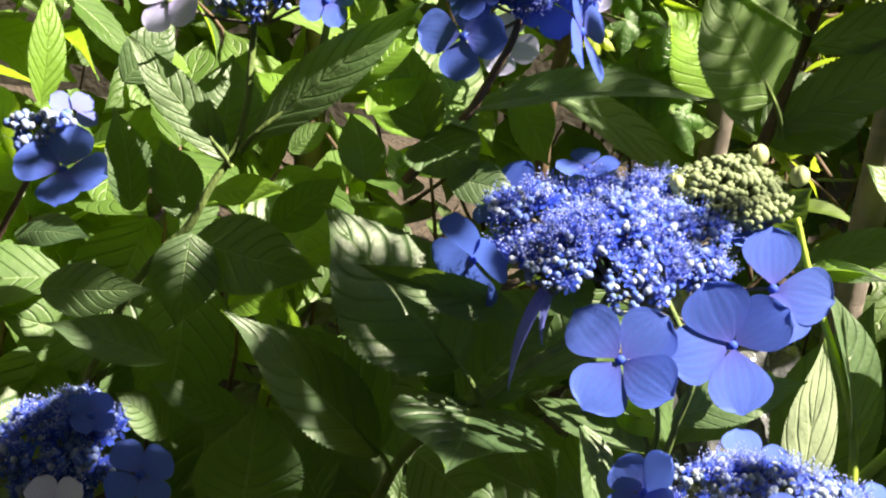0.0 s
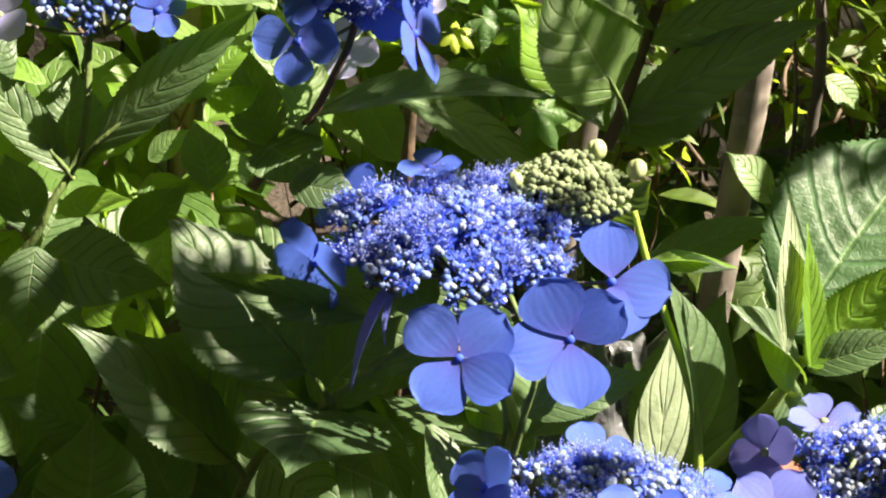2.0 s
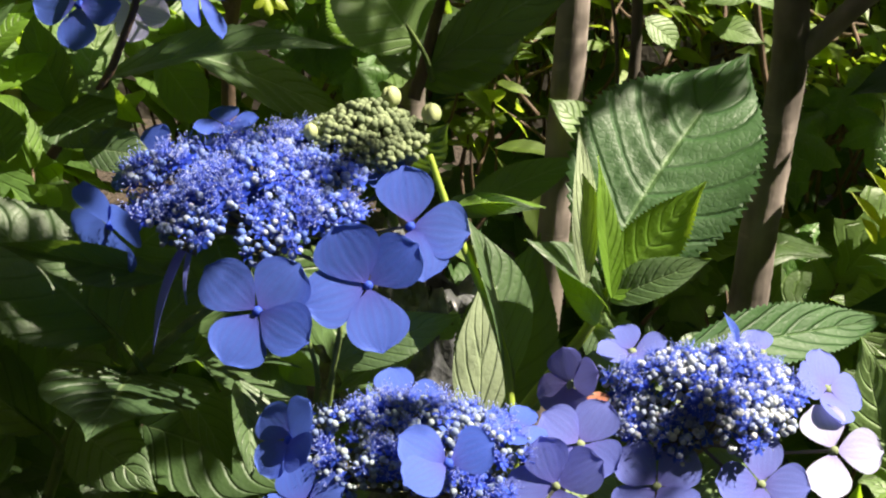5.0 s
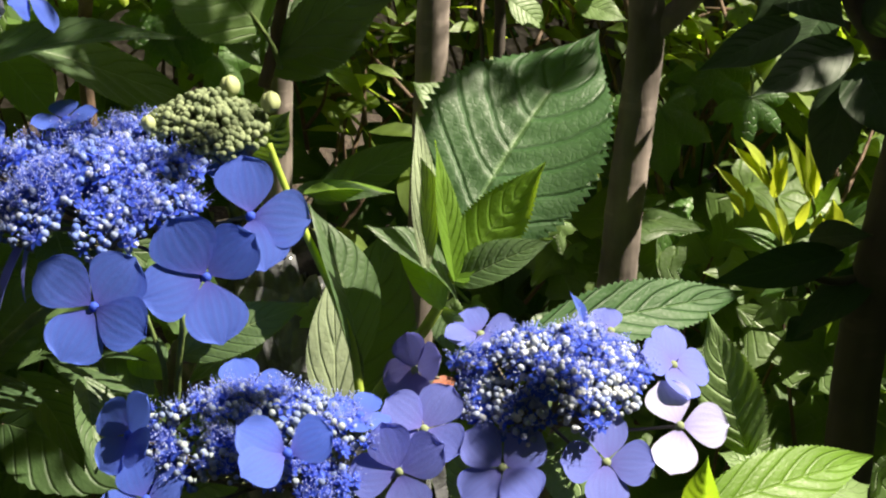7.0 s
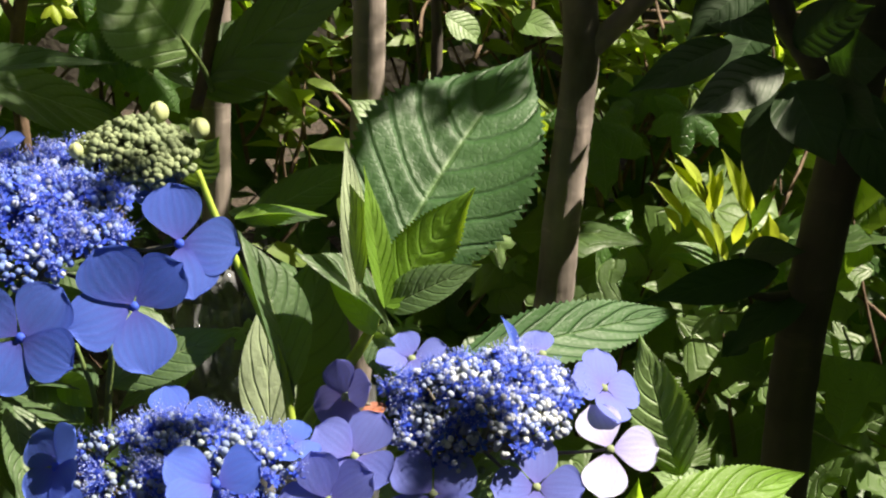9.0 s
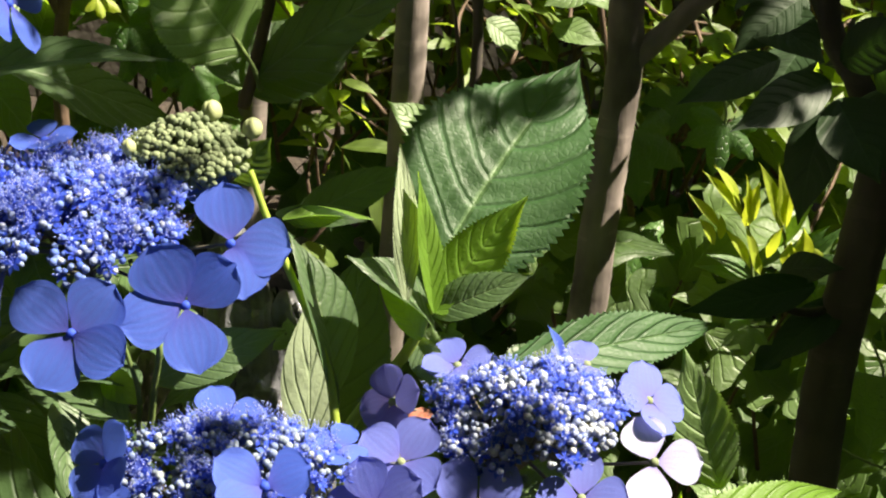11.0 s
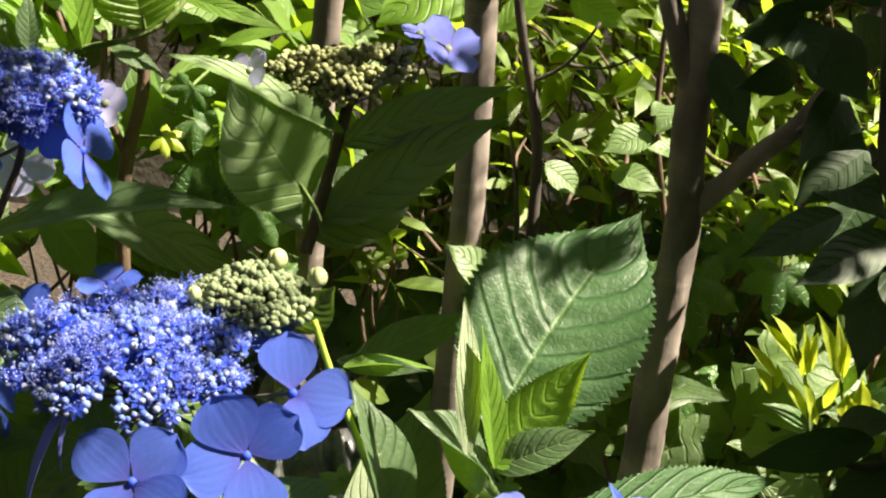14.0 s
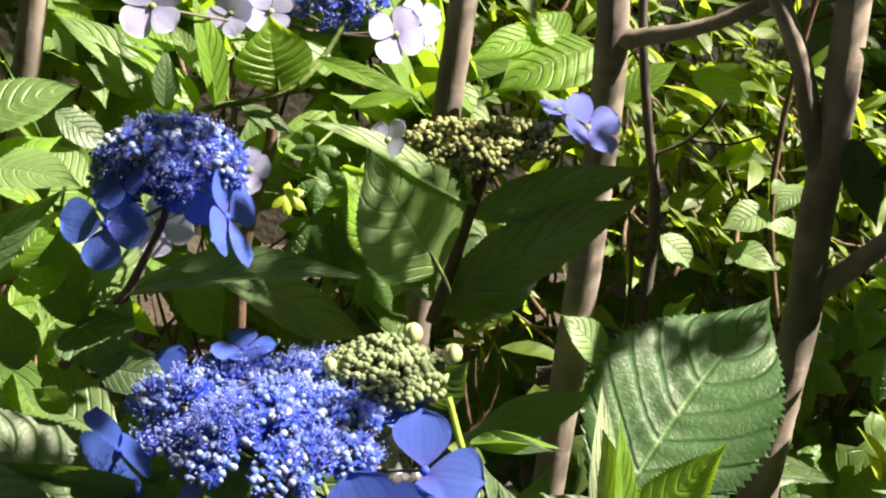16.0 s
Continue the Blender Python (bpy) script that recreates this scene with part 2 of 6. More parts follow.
def thing(name, at, label, category, group=""):
    """An empty at the foot of a thing, which parents its parts."""
    ob = new(name)
    ob.empty_display_size = 0.02
    ob.location = at
    ob["spot"] = tuple(at)
    return tagged(ob, label, category, group)


def axes_for(base, tip, face):
    ahead = Vector(tip) - Vector(base)
    length = ahead.length
    ahead.normalize()
    side = ahead.cross(Vector(face)).normalized()
    return ahead, side, side.cross(ahead).normalized(), length


def leaf_shape(length, width, fold, arch, rows, teeth, bluntness, wave, rng, lobes=0, pucker=0.0035, bend=0.0, point=0.35):
    """Vertices (along, across, up), faces and UVs of one leaf blade."""
    half = 8 if rows > 20 else 4
    u = np.linspace(0, 1, rows + 1)
    outline = np.sin(np.pi * u ** bluntness) ** 0.85 * (1 - 0.25 * u ** 3)
    outline = outline * (1 - point * np.clip((u - 0.62) / 0.3, 0, 1) ** 2)
    outline = np.maximum(outline / outline.max(), 0.012)
    if lobes:
        outline = outline * (0.72 + 0.28 * np.cos(2 * np.pi * lobes * u + 0.6))
    tooth = np.where(np.arange(rows + 1) % 2 == 0, 1.0, 1.0 - teeth)
    s = np.linspace(-1, 1, 2 * half + 1)
    uu, ss = np.meshgrid(u, s, indexing="ij")
    edge = np.abs(ss) == 1
    w = outline[:, None] * np.where(edge, tooth[:, None], 1.0) * width / 2
    lean = rng.uniform(-0.05, 0.05)
    x = ss * w + lean * width * np.sin(np.pi * uu) + 4 * bend * length * uu * (1 - uu)
    y = uu * length - np.abs(ss) * 0.03 * length * (1 - uu) + np.where(edge, teeth * 0.03 * length, 0)
    veins = np.cos(2 * np.pi * (uu * 8 - 2.3 * np.abs(ss) ** 1.2)) * np.minimum(np.abs(ss) * 6, 1) * (1 - np.abs(ss) ** 4)
    z = fold * np.abs(ss * w) + 4 * arch * length * uu * (1 - uu)
    z += pucker * width * veins * outline[:, None]
    z += wave * width * np.sin(7 * uu + 2.6 * np.sign(ss) + rng.uniform(0, 6)) * np.abs(ss) ** 2
    z -= 0.18 * abs(arch) * width * ss ** 2
    cols = 2 * half + 1
    faces = [(r * cols + c, r * cols + c + 1, (r + 1) * cols + c + 1, (r + 1) * cols + c) for r in range(rows) for c in range(cols - 1)]
    return np.stack([y, x, z], -1).reshape(-1, 3), faces, np.stack([uu, ss * 0.5 + 0.5], -1).reshape(-1, 2)


COUNT = [0]


def leaf(parent, base, tip, width, face, fold=0.15, arch=0.06, material=LEAF, stalk=0.0, teeth=0.06, bluntness=0.80, wave=0.045, pucker=0.012, bend=0.0, point=0.35, label=""):
    """A leaf blade from its base to its tip, with the upper side turned to face, and its stalk."""
    COUNT[0] += 1
    rng = np.random.RandomState(COUNT[0])
    ahead, side, up, length = axes_for(base, tip, face)
    rows = 72 if length > 0.05 else 52 if length > 0.03 else 28
    verts, faces, uvs = leaf_shape(length, width, fold, arch, rows, teeth, bluntness, wave, rng, 0, pucker, bend, point)
    turn = np.array([ahead, side, up])
    ob = mesh_object("leaf", verts @ turn, faces, material, parent, base, uvs)
    if stalk:
        start = Vector(base) - ahead * stalk - up * stalk * 0.3
        tube(ob, "petiole", [start, Vector(base) - ahead * stalk * 0.4, Vector(base) + ahead * 0.25 * length + up * (arch * 0.7 * length - 0.001)], 0.0016, 0.0008, STEM, 6)
    if label:
        tagged(ob, label)
    return ob


def smooth_path(points, steps):
    """A smooth line through the points, even where they lie at uneven distances."""
    p = np.array([tuple(q) for q in points], float)
    gap = np.maximum(np.linalg.norm(np.diff(p, axis=0), axis=1), 1e-6)
    slope = np.diff(p, axis=0) / gap[:, None]
    way = np.empty_like(p)
    way[0], way[-1] = slope[0], slope[-1]
    for i in range(1, len(p) - 1):
        way[i] = (slope[i - 1] * gap[i] + slope[i] * gap[i - 1]) / (gap[i - 1] + gap[i])
    out = []
    for i in range(len(p) - 1):
        for t in np.linspace(0, 1, steps, endpoint=False):
            a, b, c, d = 2 * t**3 - 3 * t**2 + 1, t**3 - 2 * t**2 + t, -2 * t**3 + 3 * t**2, t**3 - t**2
            out.append(a * p[i] + b * gap[i] * way[i] + c * p[i + 1] + d * gap[i] * way[i + 1])
    return np.array(out + [p[-1]])


def tube_mesh(points, r0, r1, sides=8, steps=6, rough=0.0, rng=None):
    line = smooth_path(points, steps)
    n = len(line)
    way = np.gradient(line, axis=0)
    way /= np.linalg.norm(way, axis=1)[:, None]
    ref = np.array([0.31, 0.9, 0.2]) if abs(way[0][2]) > 0.5 else np.array([0, 0, 1.0])
    a = np.cross(way, ref)
    a /= np.linalg.norm(a, axis=1)[:, None]
    b = np.cross(way, a)
    radius = np.linspace(r0, r1, n)[:, None]
    verts = []
    for k in range(sides):
        ang = 2 * np.pi * k / sides
        r = radius if rng is None else radius * (1 + rough * rng.uniform(-1, 1, (n, 1)))
        verts.append(line + r * (np.cos(ang) * a + np.sin(ang) * b))
    verts = np.stack(verts, 1).reshape(-1, 3)
    faces = [(i * sides + k, i * sides + (k + 1) % sides, (i + 1) * sides + (k + 1) % sides, (i + 1) * sides + k) for i in range(n - 1) for k in range(sides)]
    faces += [tuple(range(sides))[::-1], tuple((n - 1) * sides + k for k in range(sides))]
    return verts, faces


def tube(parent, name, points, r0, r1, material, sides=8, steps=6, rough=0.0, label=""):
    COUNT[0] += 1
    verts, faces = tube_mesh(points, r0, r1, sides, steps, rough, np.random.RandomState(COUNT[0]) if rough else None)
    at = Vector(points[0])
    ob = mesh_object(name, verts - np.array(at), faces, material, parent, at)
    return tagged(ob, label) if label else ob


def ball(radius, squash=1.0, fine=2):
    """An icosphere, of 80 faces by default: vertices and faces."""
    bm = bmesh.new()
    bmesh.ops.create_icosphere(bm, subdivisions=fine, radius=radius)
    verts = np.array([v.co for v in bm.verts]) * (1, 1, squash)
    faces = [tuple(v.index for v in f.verts) for f in bm.faces]
    bm.free()
    return verts, faces


BALL = ball(1.0)
FINE_BALL = ball(1.0, fine=4)


def petal_mesh(seed):
    """One rounded sepal of unit length along x, slightly cupped and rippled."""
    rng = np.random.RandomState(seed)
    rows, cols = 15, 11
    u, s = np.linspace(0, 1, rows), np.linspace(-1, 1, cols)
    outline = np.where(u > 0.62, np.clip(1 - ((u - 0.62) / 0.385) ** 2, 0, 1) ** 0.56, np.sin(0.5 * np.pi * np.minimum(u / 0.62, 1)) ** 0.95)
    outline = np.maximum(outline, 0.03)
    uu, ss = np.meshgrid(u, s, indexing="ij")
    w = outline[:, None] * (0.46 + rng.uniform(-0.03, 0.03))
    w = w * (1 + 0.05 * np.sin(5 * uu + rng.uniform(0, 6)) * np.sign(ss) * np.abs(ss))
    x = 0.05 + 0.95 * uu - 0.03 * ss ** 2 * uu
    y = ss * w
    z = 0.05 * uu ** 2 + 0.04 * ss ** 2 * uu - 0.022 * np.sin(3 * uu + rng.uniform(0, 6)) * ss - 0.06 * uu ** 4 + 0.004 * np.sin(9 * ss + rng.uniform(0, 6)) * uu
    faces = [(r * cols + c, (r + 1) * cols + c, (r + 1) * cols + c + 1, r * cols + c + 1) for r in range(rows - 1) for c in range(cols - 1)]
    return np.stack([x, y, z], -1).reshape(-1, 3), faces, np.stack([uu, ss * 0.5 + 0.5], -1).reshape(-1, 2)


PETALS = [petal_mesh(seed) for seed in range(5)]
PETAL_CACHE = {}


def petal_data(kind, material):
    if (kind, material.name) not in PETAL_CACHE:
        verts, faces, uvs = PETALS[kind]
        ob = mesh_object("petal", verts, faces, material, None, (0, 0, 0), uvs)
        PETAL_CACHE[kind, material.name] = ob.data
        bpy.data.objects.remove(ob)
    return PETAL_CACHE[kind, material.name]


def floret(parent, at, face, size, spin=0.0, cup=8.0, material=SEPAL, petals=4, hub=None, angles=(), label=""):
    """A showy flower of four sepals round a small eye, on a thin stalk from the flower head's hub."""
    COUNT[0] += 1
    rng = np.random.RandomState(COUNT[0])
    face = Vector(face).normalized()
    side = Vector((0, 0, 1)).cross(face).normalized()
    up = face.cross(side).normalized()
    verts, faces = BALL
    eye = verts * 0.0021
    parts, polys, kinds = [eye @ np.array([side, up, face])], list(faces), [0] * len(faces)
    if hub is not None:
        back = Vector(hub) - Vector(at)
        v, f = tube_mesh([(0, 0, 0), tuple(back * 0.35 - face * 0.010), tuple(back)], 0.0007, 0.0008, 6, 5)
        polys += [tuple(i + len(eye) for i in p) for p in f]
        kinds += [1] * len(f)
        parts.append(v)
    ob = mesh_object("floret", np.vstack(parts), polys, [STAR if material is SEPAL else GREEN_BUD, STALK], parent, at, indices=kinds)
    if label:
        tagged(ob, label)
    for k in range(petals):
        angle = radians(angles[k] if angles else spin + k * 90 + rng.uniform(-5, 5))
        out = math.cos(angle) * side + math.sin(angle) * up
        tilt = radians(cup + rng.uniform(-6, 6))
        way = math.cos(tilt) * out + math.sin(tilt) * face
        across = face.cross(out).normalized()
        normal = way.cross(across).normalized()
        long = size * rng.uniform(0.92, 1.06)
        wide = size * rng.uniform(0.94, 1.06)
        petal = new("petal", petal_data(rng.randint(5), material))
        petal.parent = ob
        m = Matrix((way * long, across * wide, normal * size)).transposed().to_4x4()
        m.translation = face * (0.0006 * (k % 2) + 0.0004)
        petal.matrix_basis = m
    return ob


def star_flower(rng, size):
    """A tiny open flower: five petals, stamens and pale anthers, pointing up z."""
    verts, faces, kinds = [], [], []
    for k in range(5):
        a = 2 * np.pi * k / 5 + rng.uniform(-0.2, 0.2)
        c, s = np.cos(a), np.sin(a)
        lift, wide = rng.uniform(-0.2, 0.5), 0.27
        p = [(0, 0, 0), (0.55, -wide, lift * 0.5), (1.0, 0, lift * 0.55), (0.55, wide, lift * 0.5)]
        n = len(verts)
        verts += [(size * (x * c - y * s), size * (x * s + y * c), size * z) for x, y, z in p]
        faces += [(n, n + 1, n + 2), (n, n + 2, n + 3)]
        kinds += [0, 0]
    for k in range(8):
        a = rng.uniform(0, 2 * np.pi)
        lean, high = rng.uniform(0.2, 1.1), size * rng.uniform(0.8, 1.5)
        tip = np.array([np.cos(a) * lean * size, np.sin(a) * lean * size, high])
        w = size * 0.06
        n = len(verts)
        verts += [(w, 0, 0), (-w, w, 0), (-w, -w, 0), tuple(tip)]
        faces += [(n, n + 1, n + 3), (n + 1, n + 2, n + 3), (n + 2, n, n + 3)]
        kinds += [1] * 3
        r = size * rng.uniform(0.06, 0.10)
        n = len(verts)
        verts += [tuple(tip + np.array(d) * r) for d in ((1, 0, 0), (-1, 0, 0), (0, 1, 0), (0, -1, 0), (0, 0, 1.3), (0, 0, -1.3))]
        faces += [(n + i, n + j, n + 4) for i, j in ((0, 2), (2, 1), (1, 3), (3, 0))] + [(n + j, n + i, n + 5) for i, j in ((0, 2), (2, 1), (1, 3), (3, 0))]
        kinds += [2] * 8
    return np.array(verts), faces, kinds


def flower_head(parent, at, face, rx, ry, buds, stars, dome=0.35, cymes=16, bud_size=0.00140, star_size=0.0040, bud_material=BUD, hub_depth=0.03, seed=1, label=""):
    """The fertile middle of a lacecap: many buds and tiny open flowers on branching stalks, as one part."""
    rng = np.random.RandomState(seed)
    face = Vector(face).normalized()
    side = Vector((0, 1, 0)).cross(face).normalized()
    if side.x < 0:
        side = -side
    up = face.cross(side).normalized()
    turn = np.array([side, up, face])
    centres = []
    for gap in (1.0, 0.8, 0.6, 0.4):
        for _ in range(200):
            a, r = rng.uniform(0, 2 * np.pi), np.sqrt(rng.uniform(0, 1)) * 0.88
            p = np.array([r * np.cos(a), r * np.sin(a)])
            if len(centres) < cymes and all(np.hypot(*(p - q)) > gap * 1.5 / np.sqrt(cymes) for q in centres):
                centres.append(p)
    spread = 1.15 / np.sqrt(cymes)
    mean = (rx + ry) / 2
    verts, faces, kinds, count = [], [], [], 0

    def put(v, f, k):
        nonlocal count
        verts.append(v)
        faces.extend(tuple(i + count for i in p) for p in f)
        kinds.extend(k)
        count += len(v)

    heights = rng.uniform(-0.16, 0.16, len(centres)) * mean
    openness = rng.uniform(0.3, 1.7, len(centres))
    slots = np.repeat(np.arange(len(centres)), 1 + (buds + stars) // len(centres))[: buds + stars]
    rng.shuffle(slots)
    chances = stars / (buds + stars)
    for slot in slots:
        c = centres[slot]
        a, r = rng.uniform(0, 2 * np.pi), np.sqrt(rng.uniform(0, 1)) * spread
        p = c + np.array([r * np.cos(a), r * np.sin(a)])
        deep = 0.0035 if rng.uniform() < 0.3 else 0.0
        low = dome * mean * (1 - p @ p) - deep + heights[slot] - 0.5 * mean * r ** 2 / spread * 0.4 + rng.uniform(-0.0015, 0.0015)
        spot = np.array([p[0] * rx, p[1] * ry, low])
        normal = np.array([p[0] * 0.6 + rng.normal(0, 0.25), p[1] * 0.6 + rng.normal(0, 0.25), 1.0])
        normal /= np.linalg.norm(normal)
        e1 = np.cross(normal, (0.2, 1, 0.1))
        e1 /= np.linalg.norm(e1)
        local = np.array([e1, np.cross(normal, e1), normal])
        if rng.uniform() < chances * openness[slot]:
            v, f, k = star_flower(rng, star_size * rng.uniform(0.7, 1.15))
            put(v @ local + spot, f, [i + 1 for i in k])
        else:
            size = bud_size * rng.uniform(0.7, 1.2)
            put((BALL[0] * size * (1, 1, 1.12)) @ local + spot, BALL[1], [0] * 80)
        if rng.uniform() < 0.5:
            foot = np.array([c[0] * rx, c[1] * ry, low - 0.010])
            v, f = tube_mesh([foot, (foot + spot) / 2 + (0, 0, 0.001), spot], 0.0005, 0.0004, 4, 2)
            put(v, f, [4] * len(f))
    hub = np.array([0, 0, -hub_depth])
    for c, h in zip(centres, heights):
        end = np.array([c[0] * rx, c[1] * ry, dome * mean * (1 - c @ c) + h - 0.008])
        v, f = tube_mesh([hub, hub * 0.45 + end * 0.5, end], 0.0012, 0.0007, 5, 4)
        put(v, f, [4] * len(f))
    ob = mesh_object("flower_head", np.vstack(verts) @ turn, faces, [bud_material, STAR, STAMEN, ANTHER, STALK], parent, at, indices=kinds)
    tagged(ob, label, kind="stuff")
    return Vector(at) - face * hub_depth


def round_bud(parent, at, radius, foot):
    """A closed pale sepal ball on a stalk, with a seam."""
    v, f = FINE_BALL
    seam = np.exp(-((v @ np.array([0.75, -0.45, 0.48]) - 0.15) / 0.10) ** 2)
    ripple = (1 + 0.05 * np.cos(4 * np.arctan2(v[:, 1], v[:, 0])) - 0.09 * seam)[:, None]
    verts = v * ripple * radius * (0.95, 0.95, 1.08)
    ob = mesh_object("closed_floret", verts, f, PALE_BUD, parent, at)
    tube(ob, "pedicel", [foot, (Vector(at) + Vector(foot)) / 2 + Vector((0.001, 0, 0)), at], 0.0007, 0.0006, STALK, 5, 3)
    return ob


def stem(parent, points, r0, r1, material=STEM):
    return tube(parent, "stem", points, r0, r1, material, 10, 6, 0.04)
OLIVE_BUD = grain_material("olive_bud", ((0.0, (0.16, 0.18, 0.09)), (0.5, (0.26, 0.28, 0.13)), (1.0, (0.44, 0.46, 0.22))), rough=0.6)
DRY = bark_material("dried_leaf", (0.16, 0.05, 0.03), (0.34, 0.12, 0.07), 2.0)


def soil_material():
    n = Nodes("dark_soil")
    place = n.where()
    coarse, fine = n.noise(9.0, 5.0, place), n.noise(90.0, 5.0, place)
    color = n.ramp(n.math("MULTIPLY_ADD", coarse, 0.5, n.math("MULTIPLY", fine, 0.5)), (0.35, (0.020, 0.014, 0.010)), (0.6, (0.045, 0.032, 0.022)), (0.8, (0.09, 0.065, 0.042)))
    n.plug(n.shader.inputs["Base Color"], color)
    n.shader.inputs["Roughness"].default_value = 0.92
    n.plug(n.shader.inputs["Normal"], n.bump(n.math("ADD", coarse, fine), 0.8, 0.02))
    return n.material


def plastic_material():
    n = Nodes("black_plastic_film")
    place = n.where()
    crease = n.add("TexVoronoi", Vector=place, Scale=26.0)
    crease.feature = "DISTANCE_TO_EDGE"
    wrinkle = n.noise(45.0, 5.0, place)
    color = n.mix(wrinkle, (0.025, 0.026, 0.030), (0.16, 0.165, 0.18))
    n.plug(n.shader.inputs["Base Color"], color)
    n.shader.inputs["Roughness"].default_value = 0.13
    n.shader.inputs["Specular IOR Level"].default_value = 0.8
    n.plug(n.shader.inputs["Normal"], n.bump(n.math("ADD", crease.outputs[0], n.math("MULTIPLY", wrinkle, 0.6)), 0.9, 0.012))
    return n.material


SOIL, PLASTIC = soil_material(), plastic_material()


# ---- ground: one sheet to the horizon ----
def ground_sheet():
    step = np.sinh(np.linspace(-7.2, 7.2, 121)) * 0.9
    xx, yy = np.meshgrid(step, step + 0.8, indexing="ij")
    zz = np.array([[noise.noise((x * 3, y * 3, 0)) * 0.02 + noise.noise((x * 12, y * 12, 4)) * 0.006 for y in yy[0]] for x in xx[:, 0]]) - 0.01
    n = len(step)
    faces = [(i * n + j, (i + 1) * n + j, (i + 1) * n + j + 1, i * n + j + 1) for i in range(n - 1) for j in range(n - 1)]
    ob = mesh_object("ground", np.stack([xx, yy, zz], -1).reshape(-1, 3), faces, SOIL)
    return tagged(ob, "dark bare soil under the shrubs", "ground", kind="structure")


ground_sheet()


# ---- plain unseen walls, added to cut low sky light and close the plot ----
def wall_material():
    n = Nodes("weathered_plaster")
    place = n.where()
    stain, fine = n.noise(1.6, 5.0, place), n.noise(60.0, 4.0, place)
    color = n.ramp(n.math("MULTIPLY_ADD", stain, 0.7, n.math("MULTIPLY", fine, 0.3)), (0.3, (0.06, 0.055, 0.045)), (0.7, (0.14, 0.125, 0.105)))
    n.plug(n.shader.inputs["Base Color"], color)
    n.shader.inputs["Roughness"].default_value = 0.9
    n.plug(n.shader.inputs["Normal"], n.bump(fine, 0.5, 0.004))
    return n.material


WALL = wall_material()


def wall(name, low, high):
    bm = bmesh.new()
    bmesh.ops.create_cube(bm, size=1.0)
    low, high = Vector(low), Vector(high)
    for vert in bm.verts:
        vert.co = Vector([low[i] + (vert.co[i] + 0.5) * (high[i] - low[i]) for i in range(3)])
    bmesh.ops.bevel(bm, geom=list(bm.edges), offset=0.02, segments=2, affect="EDGES")
    mesh = bpy.data.meshes.new(name)
    bm.to_mesh(mesh)
    bm.free()
    mesh.materials.append(WALL)
    return tagged(new(name, mesh), "plain weathered wall added out of view to cut sky light", "wall", kind="structure")


wall("unseen_wall_south", (-2.6, -3.8, -0.05), (2.9, -3.6, 3.2))
wall("unseen_wall_north", (-2.6, 3.0, -0.05), (2.9, 3.2, 2.8))
wall("unseen_wall_west", (-2.6, -3.597, -0.05), (-2.4, 2.997, 2.8))
wall("unseen_wall_east", (2.7, -3.597, -0.05), (2.9, 2.997, 3.0))


def leaf_mass(name, count, low, high, length, wide, material, seed, label, category, face=(0, -0.5, 1), loose=0.7, parent=None, at=(0, 0, 0), lobes=0, keep=None, rows=6, droop=0.3, stalks=True):
    """Many leaves that nobody could count, joined into one part, each on a bit of twig."""
    rng = np.random.RandomState(seed)
    verts, faces, uvs, kinds, total = [], [], [], [], 0
    shapes = [leaf_shape(1.0, wide, 0.18, 0.07, rows, 0.06, 0.85, 0.04, rng, lobes) for _ in range(6)]
    low, high = np.array(low), np.array(high)
    done = 0
    while done < count:
        spot = rng.uniform(low, high)
        if keep is not None and not keep(spot, rng):
            continue
        done += 1
        v, f, u = shapes[rng.randint(6)]
        normal = np.array(face, float) / np.linalg.norm(face) + rng.normal(0, loose, 3)
        normal /= np.linalg.norm(normal)
        ahead = rng.normal(0, 1, 3) + (0, -0.3, -droop)
        ahead -= normal * (ahead @ normal)
        ahead /= np.linalg.norm(ahead)
        size = length * rng.uniform(0.6, 1.25)
        w = (v * size) @ np.array([ahead, np.cross(ahead, normal), normal]) + spot
        verts.append(w)
        uvs.append(u)
        faces.extend(tuple(i + total for i in p) for p in f)
        kinds.extend([0] * len(f))
        total += len(w)
        if stalks and done % 3 == 0:
            foot = spot - ahead * size * 0.5 + rng.normal(0, 0.02, 3) - (0, 0, size * rng.uniform(0.4, 1.6))
            w, f = tube_mesh([foot, (foot + spot) / 2 + rng.normal(0, 0.004, 3), spot], 0.0016, 0.0007, 5, 3)
            verts.append(w)
            uvs.append(np.zeros((len(w), 2)))
            faces.extend(tuple(i + total for i in p) for p in f)
            kinds.extend([1] * len(f))
            total += len(w)
    ob = mesh_object(name, np.vstack(verts) - np.array(at), faces, [material, REDSTEM], parent, at, np.vstack(uvs), indices=kinds)
    return tagged(ob, label, category if parent is None else "", kind="stuff")


